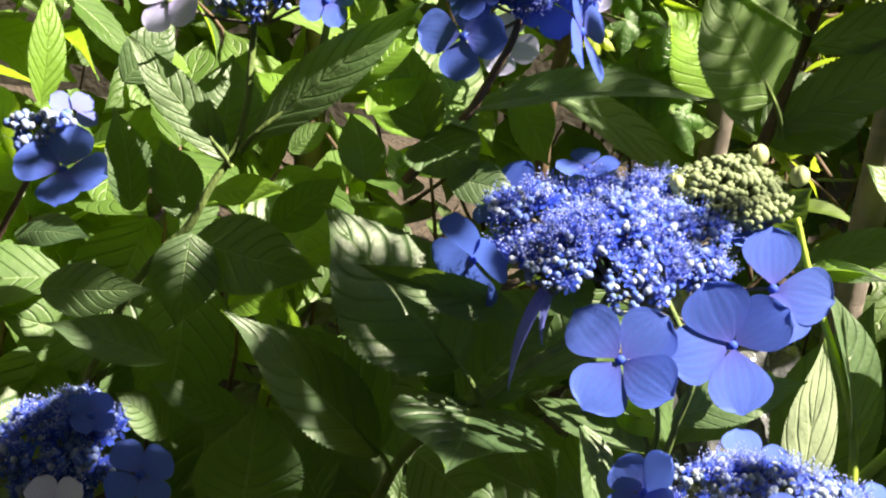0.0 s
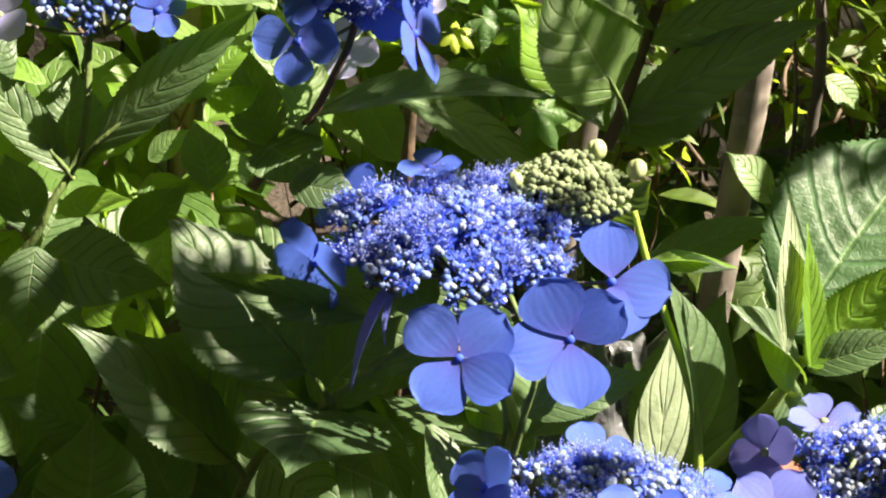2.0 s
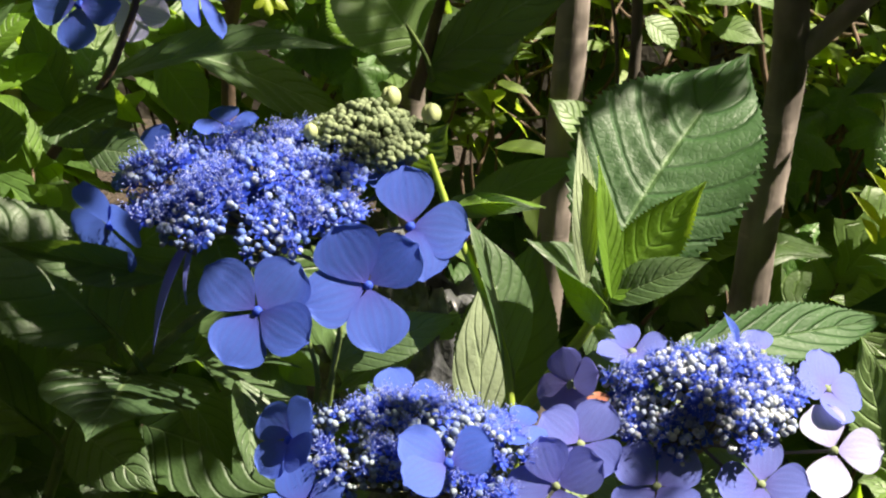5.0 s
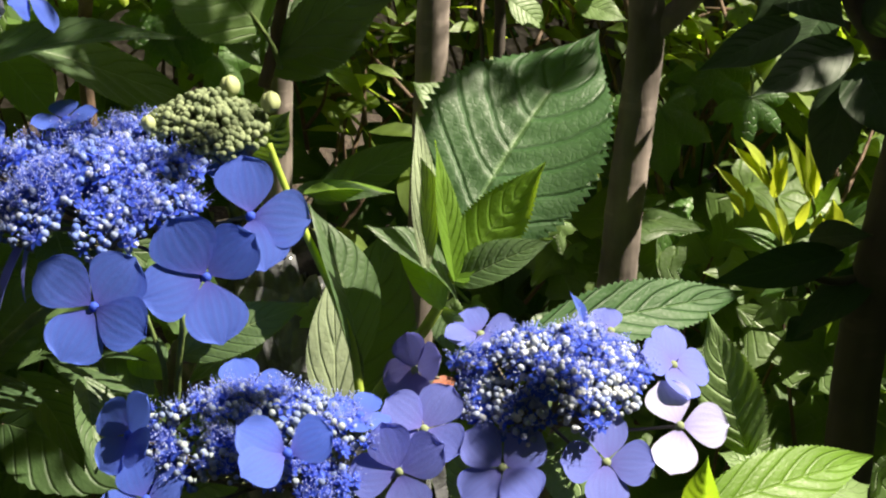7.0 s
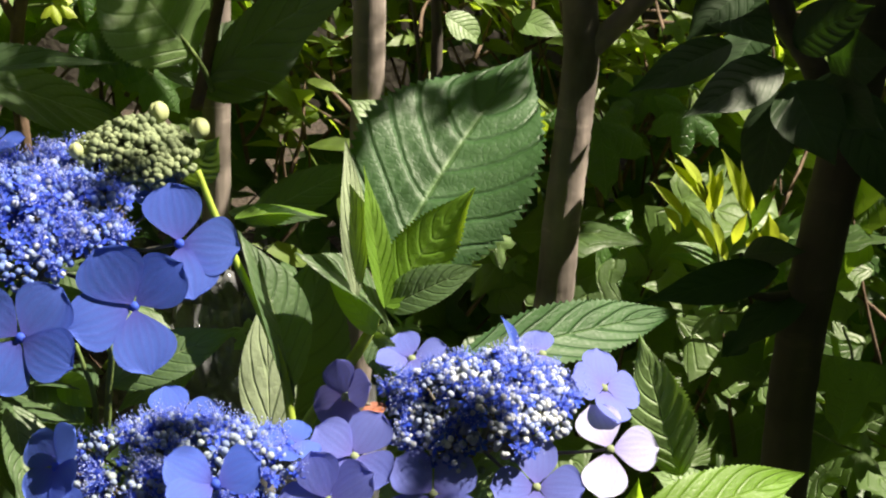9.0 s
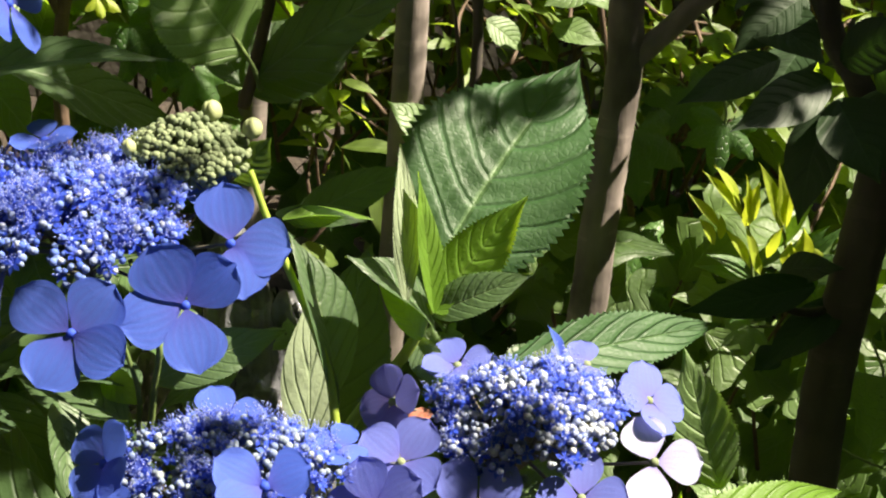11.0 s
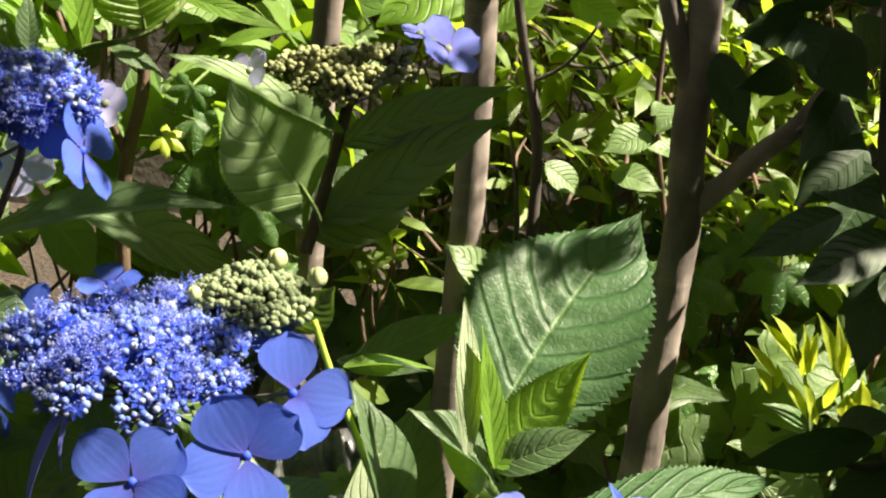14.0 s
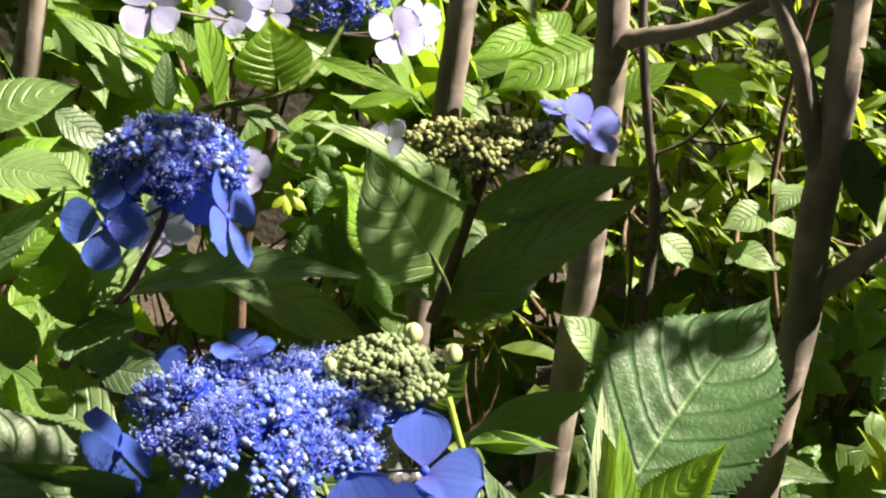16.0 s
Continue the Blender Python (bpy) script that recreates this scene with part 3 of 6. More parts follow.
def lobed_leaf(parent, at, ahead, face, radius, material=VINE, lobes=5):
    """A palmate leaf with pointed lobes, its veins spreading from the stalk."""
    COUNT[0] += 1
    rng = np.random.RandomState(COUNT[0])
    ahead, side, up, _ = axes_for(at, Vector(at) + Vector(ahead), face)
    per = 8
    ring, uvs = [], []
    spread = 2.3 if lobes == 5 else 1.55
    total = lobes * per
    for k in range(total + 1):
        q = k / total
        angle = (q - 0.5) * 2 * spread
        inside = abs((q * lobes) % 1 - 0.5) * 2
        long = (1 - 0.33 * abs(q - 0.5) * 2) * radius
        r = long * (1.0 - 0.42 * inside ** 1.1) * (1 - 0.05 * (k % 2)) * rng.uniform(0.97, 1.03)
        ring.append((r, angle))
        uvs.append((q * lobes) % 1)
    rows = 5
    verts, uv = [], []
    for j in range(rows + 1):
        s = (j + 0.02) / (rows + 0.02)
        for (r, angle), lane in zip(ring, uvs):
            x, y = s * r * math.cos(angle), s * r * math.sin(angle)
            z = 0.10 * radius * abs(lane - 0.5) * s - 0.22 * radius * s * s + 0.05 * radius * math.sin(3 * angle + COUNT[0]) * s
            verts.append((x + 0.25 * radius * (0 if lobes == 5 else -1), y, z))
            uv.append((s, lane))
    n = total + 1
    faces = [(j * n + k, (j + 1) * n + k, (j + 1) * n + k + 1, j * n + k + 1) for j in range(rows) for k in range(n - 1)]
    ob = mesh_object("lobed_leaf", np.array(verts) @ np.array([ahead, -side, up]), faces, material, parent, at, uv)
    start = Vector(at)
    tube(ob, "petiole", [start - ahead * 0.02 - up * 0.03 + Vector((0, 0.02, 0)), start - ahead * 0.008 - up * 0.008, start], 0.0009, 0.0008, STEM, 5, 4)
    return ob


# ---- trees ----
def tree(name, label, trunk, r0, r1, limbs, bark, crown=None, twigs=()):
    root = thing(name, trunk[0], label, "tree", "slender trees")
    tube(root, "trunk", trunk, r0, r1, bark, 20, 14, 0.03)
    for points, a, b in limbs:
        tube(root, "limb", points, a, b, bark, 12, 8, 0.06)
    # twigs take the dark bark; the shade on them is put into the colour
    for points, a, b in twigs:
        tube(root, "twig", points, a, b, DARKBARK, 6, 5, 0.08)
    if crown:
        count, low, high, length, seed, keep = crown
        leaf_mass("crown", count, low, high, length, 0.5, CROWN, seed, "", "", (0, 0, 1), 0.45, root, trunk[0], keep=keep, rows=4, stalks=False)
    return root


def clumps(seed, count, low, high, size):
    """A test for a crown that gathers in uneven clumps with gaps."""
    rng = np.random.RandomState(seed)
    centres = rng.uniform(low, high, (count, 3))
    sizes = size * rng.uniform(0.6, 1.4, count)
    return lambda p, r: bool((np.linalg.norm(centres - p, axis=1) < sizes).any())


def sunny_side(p):
    return 0.30 < p[0] < 2.3 and 0.20 < p[1] < 1.05


def closed(p, rng):
    """The dense joined crowns out of view, added to block sky light."""
    return not sunny_side(p) and noise.noise(Vector(p) * 2.6) > -0.25


tree("slender_tree", "slender tree with smooth grey-brown bark and a forked stem",
     [(0.110, 0.775, -0.02), (0.175, 0.765, 0.32), (0.2349, 0.757, 0.5248), (0.2374, 0.757, 0.5804), (0.2401, 0.757, 0.6246), (0.2422, 0.757, 0.6644), (0.2394, 0.755, 0.7032), (0.2394, 0.753, 0.755), (0.225, 0.80, 1.05), (0.16, 1.05, 1.6), (0.10, 1.25, 2.1)],
     0.0110, 0.0076,
     [([(0.243, 0.757, 0.6674), (0.2572, 0.752, 0.6831), (0.2712, 0.748, 0.6997), (0.2905, 0.745, 0.7189), (0.33, 0.745, 0.80), (0.50, 0.90, 1.2), (0.60, 1.05, 1.7)], 0.0062, 0.0040),
      ([(0.2385, 0.753, 0.7296), (0.228, 0.752, 0.7545), (0.2191, 0.752, 0.7814), (0.19, 0.77, 0.84), (0.13, 0.95, 1.3), (0.05, 1.2, 1.7)], 0.0062, 0.0040)],
     BARK, (160, (-0.3, 0.75, 1.65), (0.7, 1.75, 2.6), 0.11, 42, closed))
tree("slender_tree", "slender grey-brown tree trunk rising behind the hydrangeas",
     [(0.095, 0.83, -0.02), (0.1351, 0.81, 0.5667), (0.1367, 0.81, 0.7005), (0.1317, 0.81, 0.7985), (0.06, 0.83, 1.0), (-0.05, 0.88, 1.3), (-0.25, 1.0, 2.0)],
     0.0094, 0.0076,
     [([(0.1333, 0.81, 0.7769), (0.1493, 0.799, 0.7832), (0.1678, 0.788, 0.79), (0.26, 0.75, 0.86)], 0.0055, 0.0030)], BARK, (3200, (-1.6, -0.90, 1.65), (2.3, 2.2, 2.6), 0.17, 43, closed),
     [([(0.176, 0.83, 0.60), (0.171, 0.83, 0.70), (0.162, 0.83, 0.735), (0.150, 0.83, 0.80), (0.15, 0.83, 0.9)], 0.0035, 0.0020),
      ([(0.166, 0.83, 0.715), (0.185, 0.825, 0.728), (0.20, 0.82, 0.752)], 0.0012, 0.0008),
      ([(0.185, 0.825, 0.728), (0.205, 0.825, 0.727), (0.222, 0.82, 0.735)], 0.0010, 0.0007),
      ([(0.168, 0.83, 0.60), (0.164, 0.83, 0.66), (0.158, 0.83, 0.69)], 0.0014, 0.0010)])
tree("slender_tree", "thin sunlit tree trunk among bright leaves",
     [(0.04, 0.87, -0.02), (0.050, 0.855, 0.50), (0.0553, 0.85, 0.7232), (0.0575, 0.85, 0.7852), (0.06, 0.85, 1.2), (0.05, 0.9, 2.0)], 0.0088, 0.0068, [], BARK, (1900, (-1.6, -0.90, 1.75), (0.3, 2.2, 2.7), 0.17, 45, closed))
tree("slender_tree", "thin pale tree trunk at the edge of the thicket",
     [(-0.185, 0.86, -0.02), (-0.178, 0.855, 0.5), (-0.173, 0.85, 0.7172), (-0.170, 0.85, 0.7604), (-0.165, 0.85, 1.2), (-0.2, 0.9, 2.0)], 0.0085, 0.0065, [], BARK, (3800, (-1.6, -2.60, 1.65), (2.3, 0.9, 2.7), 0.17, 46, closed))
tree("slender_tree", "thin brown forked sapling among the leaves",
     [(-0.045, 0.80, -0.02), (-0.040, 0.79, 0.55), (-0.0405, 0.775, 0.676), (-0.033, 0.775, 0.715), (-0.036, 0.775, 0.75), (-0.03, 0.78, 1.0)], 0.0042, 0.0026,
     [([(-0.0405, 0.775, 0.676), (-0.050, 0.772, 0.700), (-0.052, 0.772, 0.74)], 0.0026, 0.0016)], REDSTEM)
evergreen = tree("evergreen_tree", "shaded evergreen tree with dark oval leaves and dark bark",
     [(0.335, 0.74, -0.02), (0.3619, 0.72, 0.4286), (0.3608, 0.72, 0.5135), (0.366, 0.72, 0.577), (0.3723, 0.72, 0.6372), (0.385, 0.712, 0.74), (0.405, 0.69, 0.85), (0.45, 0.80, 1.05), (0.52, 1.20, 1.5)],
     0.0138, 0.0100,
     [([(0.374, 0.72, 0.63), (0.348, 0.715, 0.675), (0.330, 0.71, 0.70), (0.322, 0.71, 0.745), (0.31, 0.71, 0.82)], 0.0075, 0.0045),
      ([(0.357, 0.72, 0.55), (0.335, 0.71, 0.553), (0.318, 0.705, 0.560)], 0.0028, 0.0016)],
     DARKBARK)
# unseen leaf mass beside the tree, added to shade its leaves in view
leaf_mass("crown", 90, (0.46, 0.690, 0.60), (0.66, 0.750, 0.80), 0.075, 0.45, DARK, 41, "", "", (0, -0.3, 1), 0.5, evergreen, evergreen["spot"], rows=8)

# unseen boughs added to shade chosen spots: middle and breadth of each leaf cluster
SHADE_SPRAYS = [
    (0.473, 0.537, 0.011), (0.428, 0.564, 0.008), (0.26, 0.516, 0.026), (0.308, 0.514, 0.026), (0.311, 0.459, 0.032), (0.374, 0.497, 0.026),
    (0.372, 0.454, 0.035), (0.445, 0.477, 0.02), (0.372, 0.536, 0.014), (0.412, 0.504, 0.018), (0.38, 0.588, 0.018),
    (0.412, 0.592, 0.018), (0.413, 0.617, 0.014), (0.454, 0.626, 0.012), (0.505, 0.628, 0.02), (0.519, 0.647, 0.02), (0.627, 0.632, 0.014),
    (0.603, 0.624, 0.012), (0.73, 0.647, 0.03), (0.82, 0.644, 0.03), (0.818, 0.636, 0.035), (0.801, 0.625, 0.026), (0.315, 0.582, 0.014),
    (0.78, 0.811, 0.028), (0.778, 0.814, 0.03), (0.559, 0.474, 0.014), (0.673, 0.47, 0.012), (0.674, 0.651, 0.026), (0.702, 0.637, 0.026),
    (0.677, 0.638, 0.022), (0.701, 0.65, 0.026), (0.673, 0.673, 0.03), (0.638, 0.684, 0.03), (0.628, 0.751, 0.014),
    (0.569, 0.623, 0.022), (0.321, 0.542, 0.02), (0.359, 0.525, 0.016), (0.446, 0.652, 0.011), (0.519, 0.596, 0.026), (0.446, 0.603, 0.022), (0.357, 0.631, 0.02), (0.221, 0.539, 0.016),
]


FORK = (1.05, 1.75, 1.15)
shade_tree = tree("slender_tree", "unseen tree added to cast leaf shade on the flowers",
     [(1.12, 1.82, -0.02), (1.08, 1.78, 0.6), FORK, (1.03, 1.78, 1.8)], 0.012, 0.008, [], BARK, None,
     [([FORK, ((FORK[0] + x) / 2, (FORK[1] + y) / 2, 1.22), (x, y, 1.25)], 0.0015, 0.0006) for x, y, r in SHADE_SPRAYS])
for k, (x, y, r) in enumerate(SHADE_SPRAYS):
    leaf_mass("spray", int(12 + 900 * r), (x - 0.7 * r, y - 0.7 * r, 1.245), (x + 0.5 * r, y + 0.7 * r, 1.262), 0.8 * r, 0.6, CROWN, 60 + k, "", "", (0.5, 0.2, 0.85), 0.2, shade_tree, shade_tree["spot"], rows=6, stalks=False)

vine = thing("lobed_vine", (0.28, 0.88, 0.0), "climbing vine with pale lobed leaves among the trunks", "vine")
tube(vine, "stem", [(0.28, 0.88, 0.0), (0.27, 0.88, 0.3), (0.29, 0.885, 0.5), (0.25, 0.89, 0.7), (0.27, 0.89, 0.9)], 0.003, 0.0015, REDSTEM, 6, 6)

# ---- refuse sack ----
def sack():
    bm = bmesh.new()
    bmesh.ops.create_icosphere(bm, subdivisions=6, radius=1.0)
    for vert in bm.verts:
        p = vert.co.copy()
        fold = noise.noise(p * 2.2) * 0.16 + abs(noise.noise(p * 5.5 + Vector((3, 1, 7)))) * 0.14 + noise.noise(p * 14.0) * 0.03
        fold += 0.10 * abs(math.sin(8 * math.atan2(p.y, p.x) + 3 * noise.noise(p * 1.7))) * (1 - 0.4 * abs(p.z))
        p *= 1 + fold
        vert.co = Vector((p.x * 0.115, p.y * 0.10, max(p.z * 0.295, -0.189)))
    mesh = bpy.data.meshes.new("refuse_sack")
    bm.to_mesh(mesh)
    bm.free()
    mesh.materials.append(PLASTIC)
    mesh.polygons.foreach_set("use_smooth", np.ones(len(mesh.polygons), dtype=bool))
    root = thing("refuse_sack", (0.058, 0.83, 0.0), "crumpled glossy black plastic sack standing on the soil", "plastic sack")
    body = new("body", mesh)
    body.parent = root
    body.location = (0, 0, 0.189)
    neck = bmesh.new()
    rings = []
    for k, (z, r) in enumerate(((0.0, 0.045), (0.020, 0.020), (0.030, 0.014), (0.045, 0.030), (0.062, 0.042))):
        ring = []
        for j in range(48):
            angle = 2 * math.pi * j / 48
            q = r * (1 + 0.22 * math.sin(9 * angle + k) + 0.12 * math.sin(17 * angle))
            ring.append(neck.verts.new((q * math.cos(angle), q * math.sin(angle), z + 0.006 * math.sin(5 * angle))))
        rings.append(ring)
    for low, high in zip(rings, rings[1:]):
        for j in range(48):
            neck.faces.new((low[j], low[(j + 1) % 48], high[(j + 1) % 48], high[j]))
    data = bpy.data.meshes.new("gathered_neck")
    neck.to_mesh(data)
    neck.free()
    data.materials.append(PLASTIC)
    data.polygons.foreach_set("use_smooth", np.ones(len(data.polygons), dtype=bool))
    top = new("gathered_neck", data)
    top.parent = root
    top.matrix_basis = pose(-0.02, 0.05, 0.455, 25, 0, 0)
    return root


sack()


# ---- the hydrangea and its neighbours, branch by branch ----
b = thing("hydrangea_branch", (-0.0976, 0.57, 0.509), "lacecap hydrangea branch with a large blue flower head and broad leaves", "hydrangea branch", "hydrangea branches")
stem(b, [(-0.0985, 0.575, 0.506), (-0.0829, 0.575, 0.5453), (-0.0648, 0.575, 0.5628), (-0.0408, 0.58, 0.5859), (-0.0169, 0.585, 0.6062), (-0.0099, 0.585, 0.6219)], 0.0026, 0.0017)
hub = flower_head(b, (-0.0121, 0.585, 0.6496), (-0.065, -0.376, 0.924), 0.0486, 0.0362, 850, 500, seed=3, cymes=16, dome=0.16, star_size=0.0046, bud_size=0.0015)
floret(b, (-0.0056, 0.5400, 0.6119), (-0.06, -0.90, 0.42), 0.0248, cup=9, angles=(51, 142, 242, 333), hub=hub)
floret(b, (0.0362, 0.5490, 0.6203), (-0.05, -0.92, 0.38), 0.0262, cup=9, angles=(42, 123, 200, 286), hub=hub)
floret(b, (0.0519, 0.5760, 0.6355), (0.02, -0.87, 0.47), 0.0242, cup=9, petals=3, angles=(-6, 98, 284), hub=hub)
floret(b, (0.046, 0.598, 0.648), (0.162, -0.40, 0.90), 0.0140, 80, 5, petals=3, hub=hub)
floret(b, (-0.0663, 0.572, 0.6331), (-0.59, -0.76, -0.28), 0.0225, cup=8, angles=(20, 105, 200, 285), hub=hub)
floret(b, (-0.057, 0.6, 0.6514), (-0.52, -0.456, 0.722), 0.0176, 10, 5, hub=hub)
floret(b, (-0.0251, 0.615, 0.6631), (-0.171, -0.262, 0.95), 0.0137, 45, 8, hub=hub)
leaf(b, (-0.0326, 0.57, 0.6308), (-0.0461, 0.545, 0.5905), 0.0093, (-0.8, -0.36, 0.49), fold=0.5, material=LILAC, teeth=0.0)
leaf(b, (-0.0331, 0.572, 0.6296), (-0.0351, 0.56, 0.6052), 0.0089, (-0.91, -0.33, 0.23), material=LILAC, teeth=0.0)
round_bud(b, (-0.064, 0.612, 0.6568), 0.0035, (-0.0532, 0.6, 0.6469))
leaf(b, (-0.0681, 0.575, 0.5855), (-0.1314, 0.592, 0.6404), 0.0632, (0.19, -0.6, 0.78), fold=0.12, arch=0.05, stalk=0.021, bluntness=0.75, pucker=0.008, wave=0.06)
leaf(b, (-0.061, 0.575, 0.567), (-0.0652, 0.505, 0.5726), 0.0640, (0.1, 0.07, 0.99), fold=0.06, arch=0.06)
leaf(b, (-0.0461, 0.572, 0.6125), (-0.1126, 0.568, 0.626), 0.0169, (0.11, -0.96, 0.27), fold=0.7, arch=0.05)
leaf(b, (-0.0639, 0.585, 0.5658), (-0.0306, 0.6, 0.6026), 0.0355, (-0.16, -0.85, 0.49))
leaf(b, (-0.0295, 0.6, 0.6218), (-0.0192, 0.585, 0.606), 0.0222, (-0.05, -0.74, 0.67), fold=0.05)
leaf(b, (-0.0965, 0.565, 0.5465), (-0.1628, 0.555, 0.6036), 0.0431, (0.63, -0.38, 0.67), fold=0.16, arch=0.05, stalk=0.014)
leaf(b, (-0.0959, 0.575, 0.544), (-0.1459, 0.59, 0.5881), 0.0448, (0.12, -0.89, 0.44), fold=0.1)
leaf(b, (-0.0792, 0.55, 0.556), (-0.0423, 0.52, 0.5436), 0.0332, (-0.33, -0.67, 0.66))
leaf(b, (-0.0483, 0.6, 0.5548), (-0.0199, 0.575, 0.522), 0.0265, (0.58, -0.33, 0.75), fold=0.3)
leaf(b, (0.0105, 0.565, 0.5621), (-0.039, 0.6, 0.5638), 0.0283, (-0.04, -0.11, 0.99))
leaf(b, (0.0142, 0.58, 0.5706), (-0.0137, 0.6, 0.5662), 0.0262, (-0.09, 0.1, 0.99))
stem(b, [(0.0203, 0.57, 0.5553), (0.0229, 0.565, 0.5787), (0.0253, 0.56, 0.6012), (0.0118, 0.585, 0.6239)], 0.0016, 0.0011)
stem(b, [(0.0147, 0.575, 0.5522), (0.0162, 0.57, 0.5705), (0.0099, 0.57, 0.5952)], 0.0014, 0.0009)
leaf(b, (-0.0106, 0.57, 0.5311), (0.0046, 0.6, 0.5653), 0.0358, (-0.09, -0.73, 0.68))

b = thing("hydrangea_branch", (0.0458, 0.66, 0.6063), "lacecap hydrangea branch with a tight unopened green flower head", "hydrangea branch", "hydrangea branches")
stem(b, [(0.0458, 0.66, 0.6063), (0.0407, 0.63, 0.6353), (0.0358, 0.612, 0.6548)], 0.0018, 0.0012)
hub = flower_head(b, (0.0346, 0.605, 0.6641), (-0.056, -0.501, 0.864), 0.0250, 0.0171, 900, 0, seed=9, cymes=14, dome=0.4, bud_material=GREEN_BUD, bud_size=0.0016, hub_depth=0.018)
round_bud(b, (0.0424, 0.613, 0.6786), 0.0042, (0.0393, 0.612, 0.6662))
round_bud(b, (0.0591, 0.606, 0.674), 0.0041, (0.0501, 0.61, 0.6629))
round_bud(b, (0.0103, 0.6, 0.6665), 0.0030, (0.018, 0.608, 0.6557))
leaf(b, (0.0499, 0.62, 0.6472), (0.0667, 0.615, 0.6678), 0.0201, (-0.23, -0.97, -0.05), fold=0.05)
leaf(b, (0.016, 0.63, 0.651), (-0.0063, 0.64, 0.6535), 0.0170, (-0.04, -0.33, 0.94), material=PALE_SUNLIT)

b = thing("hydrangea_branch", (0.1001, 0.585, 0.5201), "hydrangea branch with a rosette of bright young serrated leaves", "hydrangea branch", "hydrangea branches")
stem(b, [(0.1001, 0.585, 0.5201), (0.1001, 0.585, 0.5447), (0.1133, 0.585, 0.5682), (0.1265, 0.58, 0.5922), (0.1331, 0.58, 0.6091)], 0.0027, 0.0022, RIB)
leaf(b, (0.1352, 0.612, 0.6081), (0.2063, 0.69, 0.6863), 0.0850, (-0.11, -0.76, 0.64), fold=0.1, arch=0.03, material=BROAD, bluntness=0.86, wave=0.08, teeth=0.07, pucker=0.016, point=0.15)
leaf(b, (0.121, 0.56, 0.6194), (0.1175, 0.585, 0.6761), 0.0113, (0.12, -0.78, 0.61), fold=0.05, arch=0.03, material=SUNLIT_UNDERSIDE, bend=0.02, wave=0.05, point=0.1, bluntness=0.85)
leaf(b, (0.1343, 0.572, 0.6109), (0.1693, 0.58, 0.6573), 0.0269, (0.22, -0.72, 0.66), fold=0.5, arch=-0.03, material=YOUNG_BACKLIT, teeth=0.14, wave=0.08, pucker=0.015, bend=-0.03, bluntness=0.75)
leaf(b, (0.1327, 0.564, 0.6137), (0.1244, 0.576, 0.6676), 0.0121, (0.47, -0.72, 0.51), fold=0.4, arch=0.03, material=YOUNG_BACKLIT, teeth=0.08, wave=0.05, pucker=0.01, bluntness=0.75, bend=-0.02)
leaf(b, (0.1343, 0.572, 0.6087), (0.1716, 0.566, 0.6295), 0.0192, (-0.15, -0.67, 0.73), fold=0.25, arch=0.05, wave=0.06, pucker=0.012)
leaf(b, (0.1347, 0.575, 0.6017), (0.0977, 0.568, 0.6349), 0.0279, (-0.37, -0.2, 0.91), fold=0.25, wave=0.05, point=0.2)
leaf(b, (0.1293, 0.577, 0.5958), (0.108, 0.574, 0.6262), 0.0133, (0.3, -0.84, 0.44), fold=0.35, material=YOUNG_BACKLIT, pucker=0.006)
leaf(b, (0.1282, 0.585, 0.5921), (0.1397, 0.58, 0.5708), 0.0146, (-0.24, -0.77, 0.59), fold=0.3)
leaf(b, (0.1523, 0.788, 0.6114), (0.1252, 0.79, 0.6347), 0.0241, (0.27, -0.66, 0.7), fold=0.1, material=PALE_SUNLIT, teeth=0.03, pucker=0.005, bluntness=0.8)
leaf(b, (0.0952, 0.572, 0.5736), (0.0747, 0.588, 0.6367), 0.0317, (0.73, -0.47, 0.5), fold=0.35, arch=0.05, bluntness=0.8, teeth=0.01, stalk=0.006, bend=0.03, pucker=0.006, wave=0.03)
leaf(b, (0.0953, 0.64, 0.5097), (0.1128, 0.662, 0.6044), 0.0504, (-0.2, -0.66, 0.72), fold=0.12, arch=0.04, bluntness=0.85, teeth=0.03, pucker=0.008)
leaf(b, (0.0857, 0.606, 0.5313), (0.0845, 0.618, 0.6018), 0.0266, (0.26, -0.58, 0.77), fold=0.06, arch=0.03, material=SUNLIT_UNDERSIDE, bluntness=0.8, teeth=0.02, pucker=0.005)
stem(b, [(0.0588, 0.5920, 0.6607), (0.0650, 0.5880, 0.6445), (0.0743, 0.5820, 0.6242), (0.0863, 0.5720, 0.5995), (0.0924, 0.5670, 0.5822), (0.0959, 0.5620, 0.5594)], 0.0013, 0.0020, RIB)
leaf(b, (0.0727, 0.62, 0.63), (0.1111, 0.63, 0.627), 0.0117, (0.09, -0.05, 0.99), fold=0.3, material=YOUNG_BACKLIT)
leaf(b, (0.0772, 0.665, 0.611), (0.133, 0.675, 0.6368), 0.0221, (-0.14, -0.75, 0.65), fold=0.06, pucker=0.005, wave=0.03, point=0.25)
leaf(b, (0.0696, 0.63, 0.6288), (0.1078, 0.62, 0.6298), 0.0097, (-0.24, -0.88, 0.42))

b = thing("hydrangea_branch", (0.0431, 0.53, 0.5187), "lacecap hydrangea branch with a blue flower head low in the bush", "hydrangea branch", "hydrangea branches")
stem(b, [(0.0417, 0.54, 0.5047), (0.0474, 0.535, 0.5258), (0.0507, 0.53, 0.5438)], 0.0018, 0.0015)
hub = flower_head(b, (0.0532, 0.52, 0.5641), (-0.058, -0.45, 0.891), 0.0459, 0.0256, 600, 290, seed=5, cymes=16, dome=0.3, bud_material=SHADED_BUD)
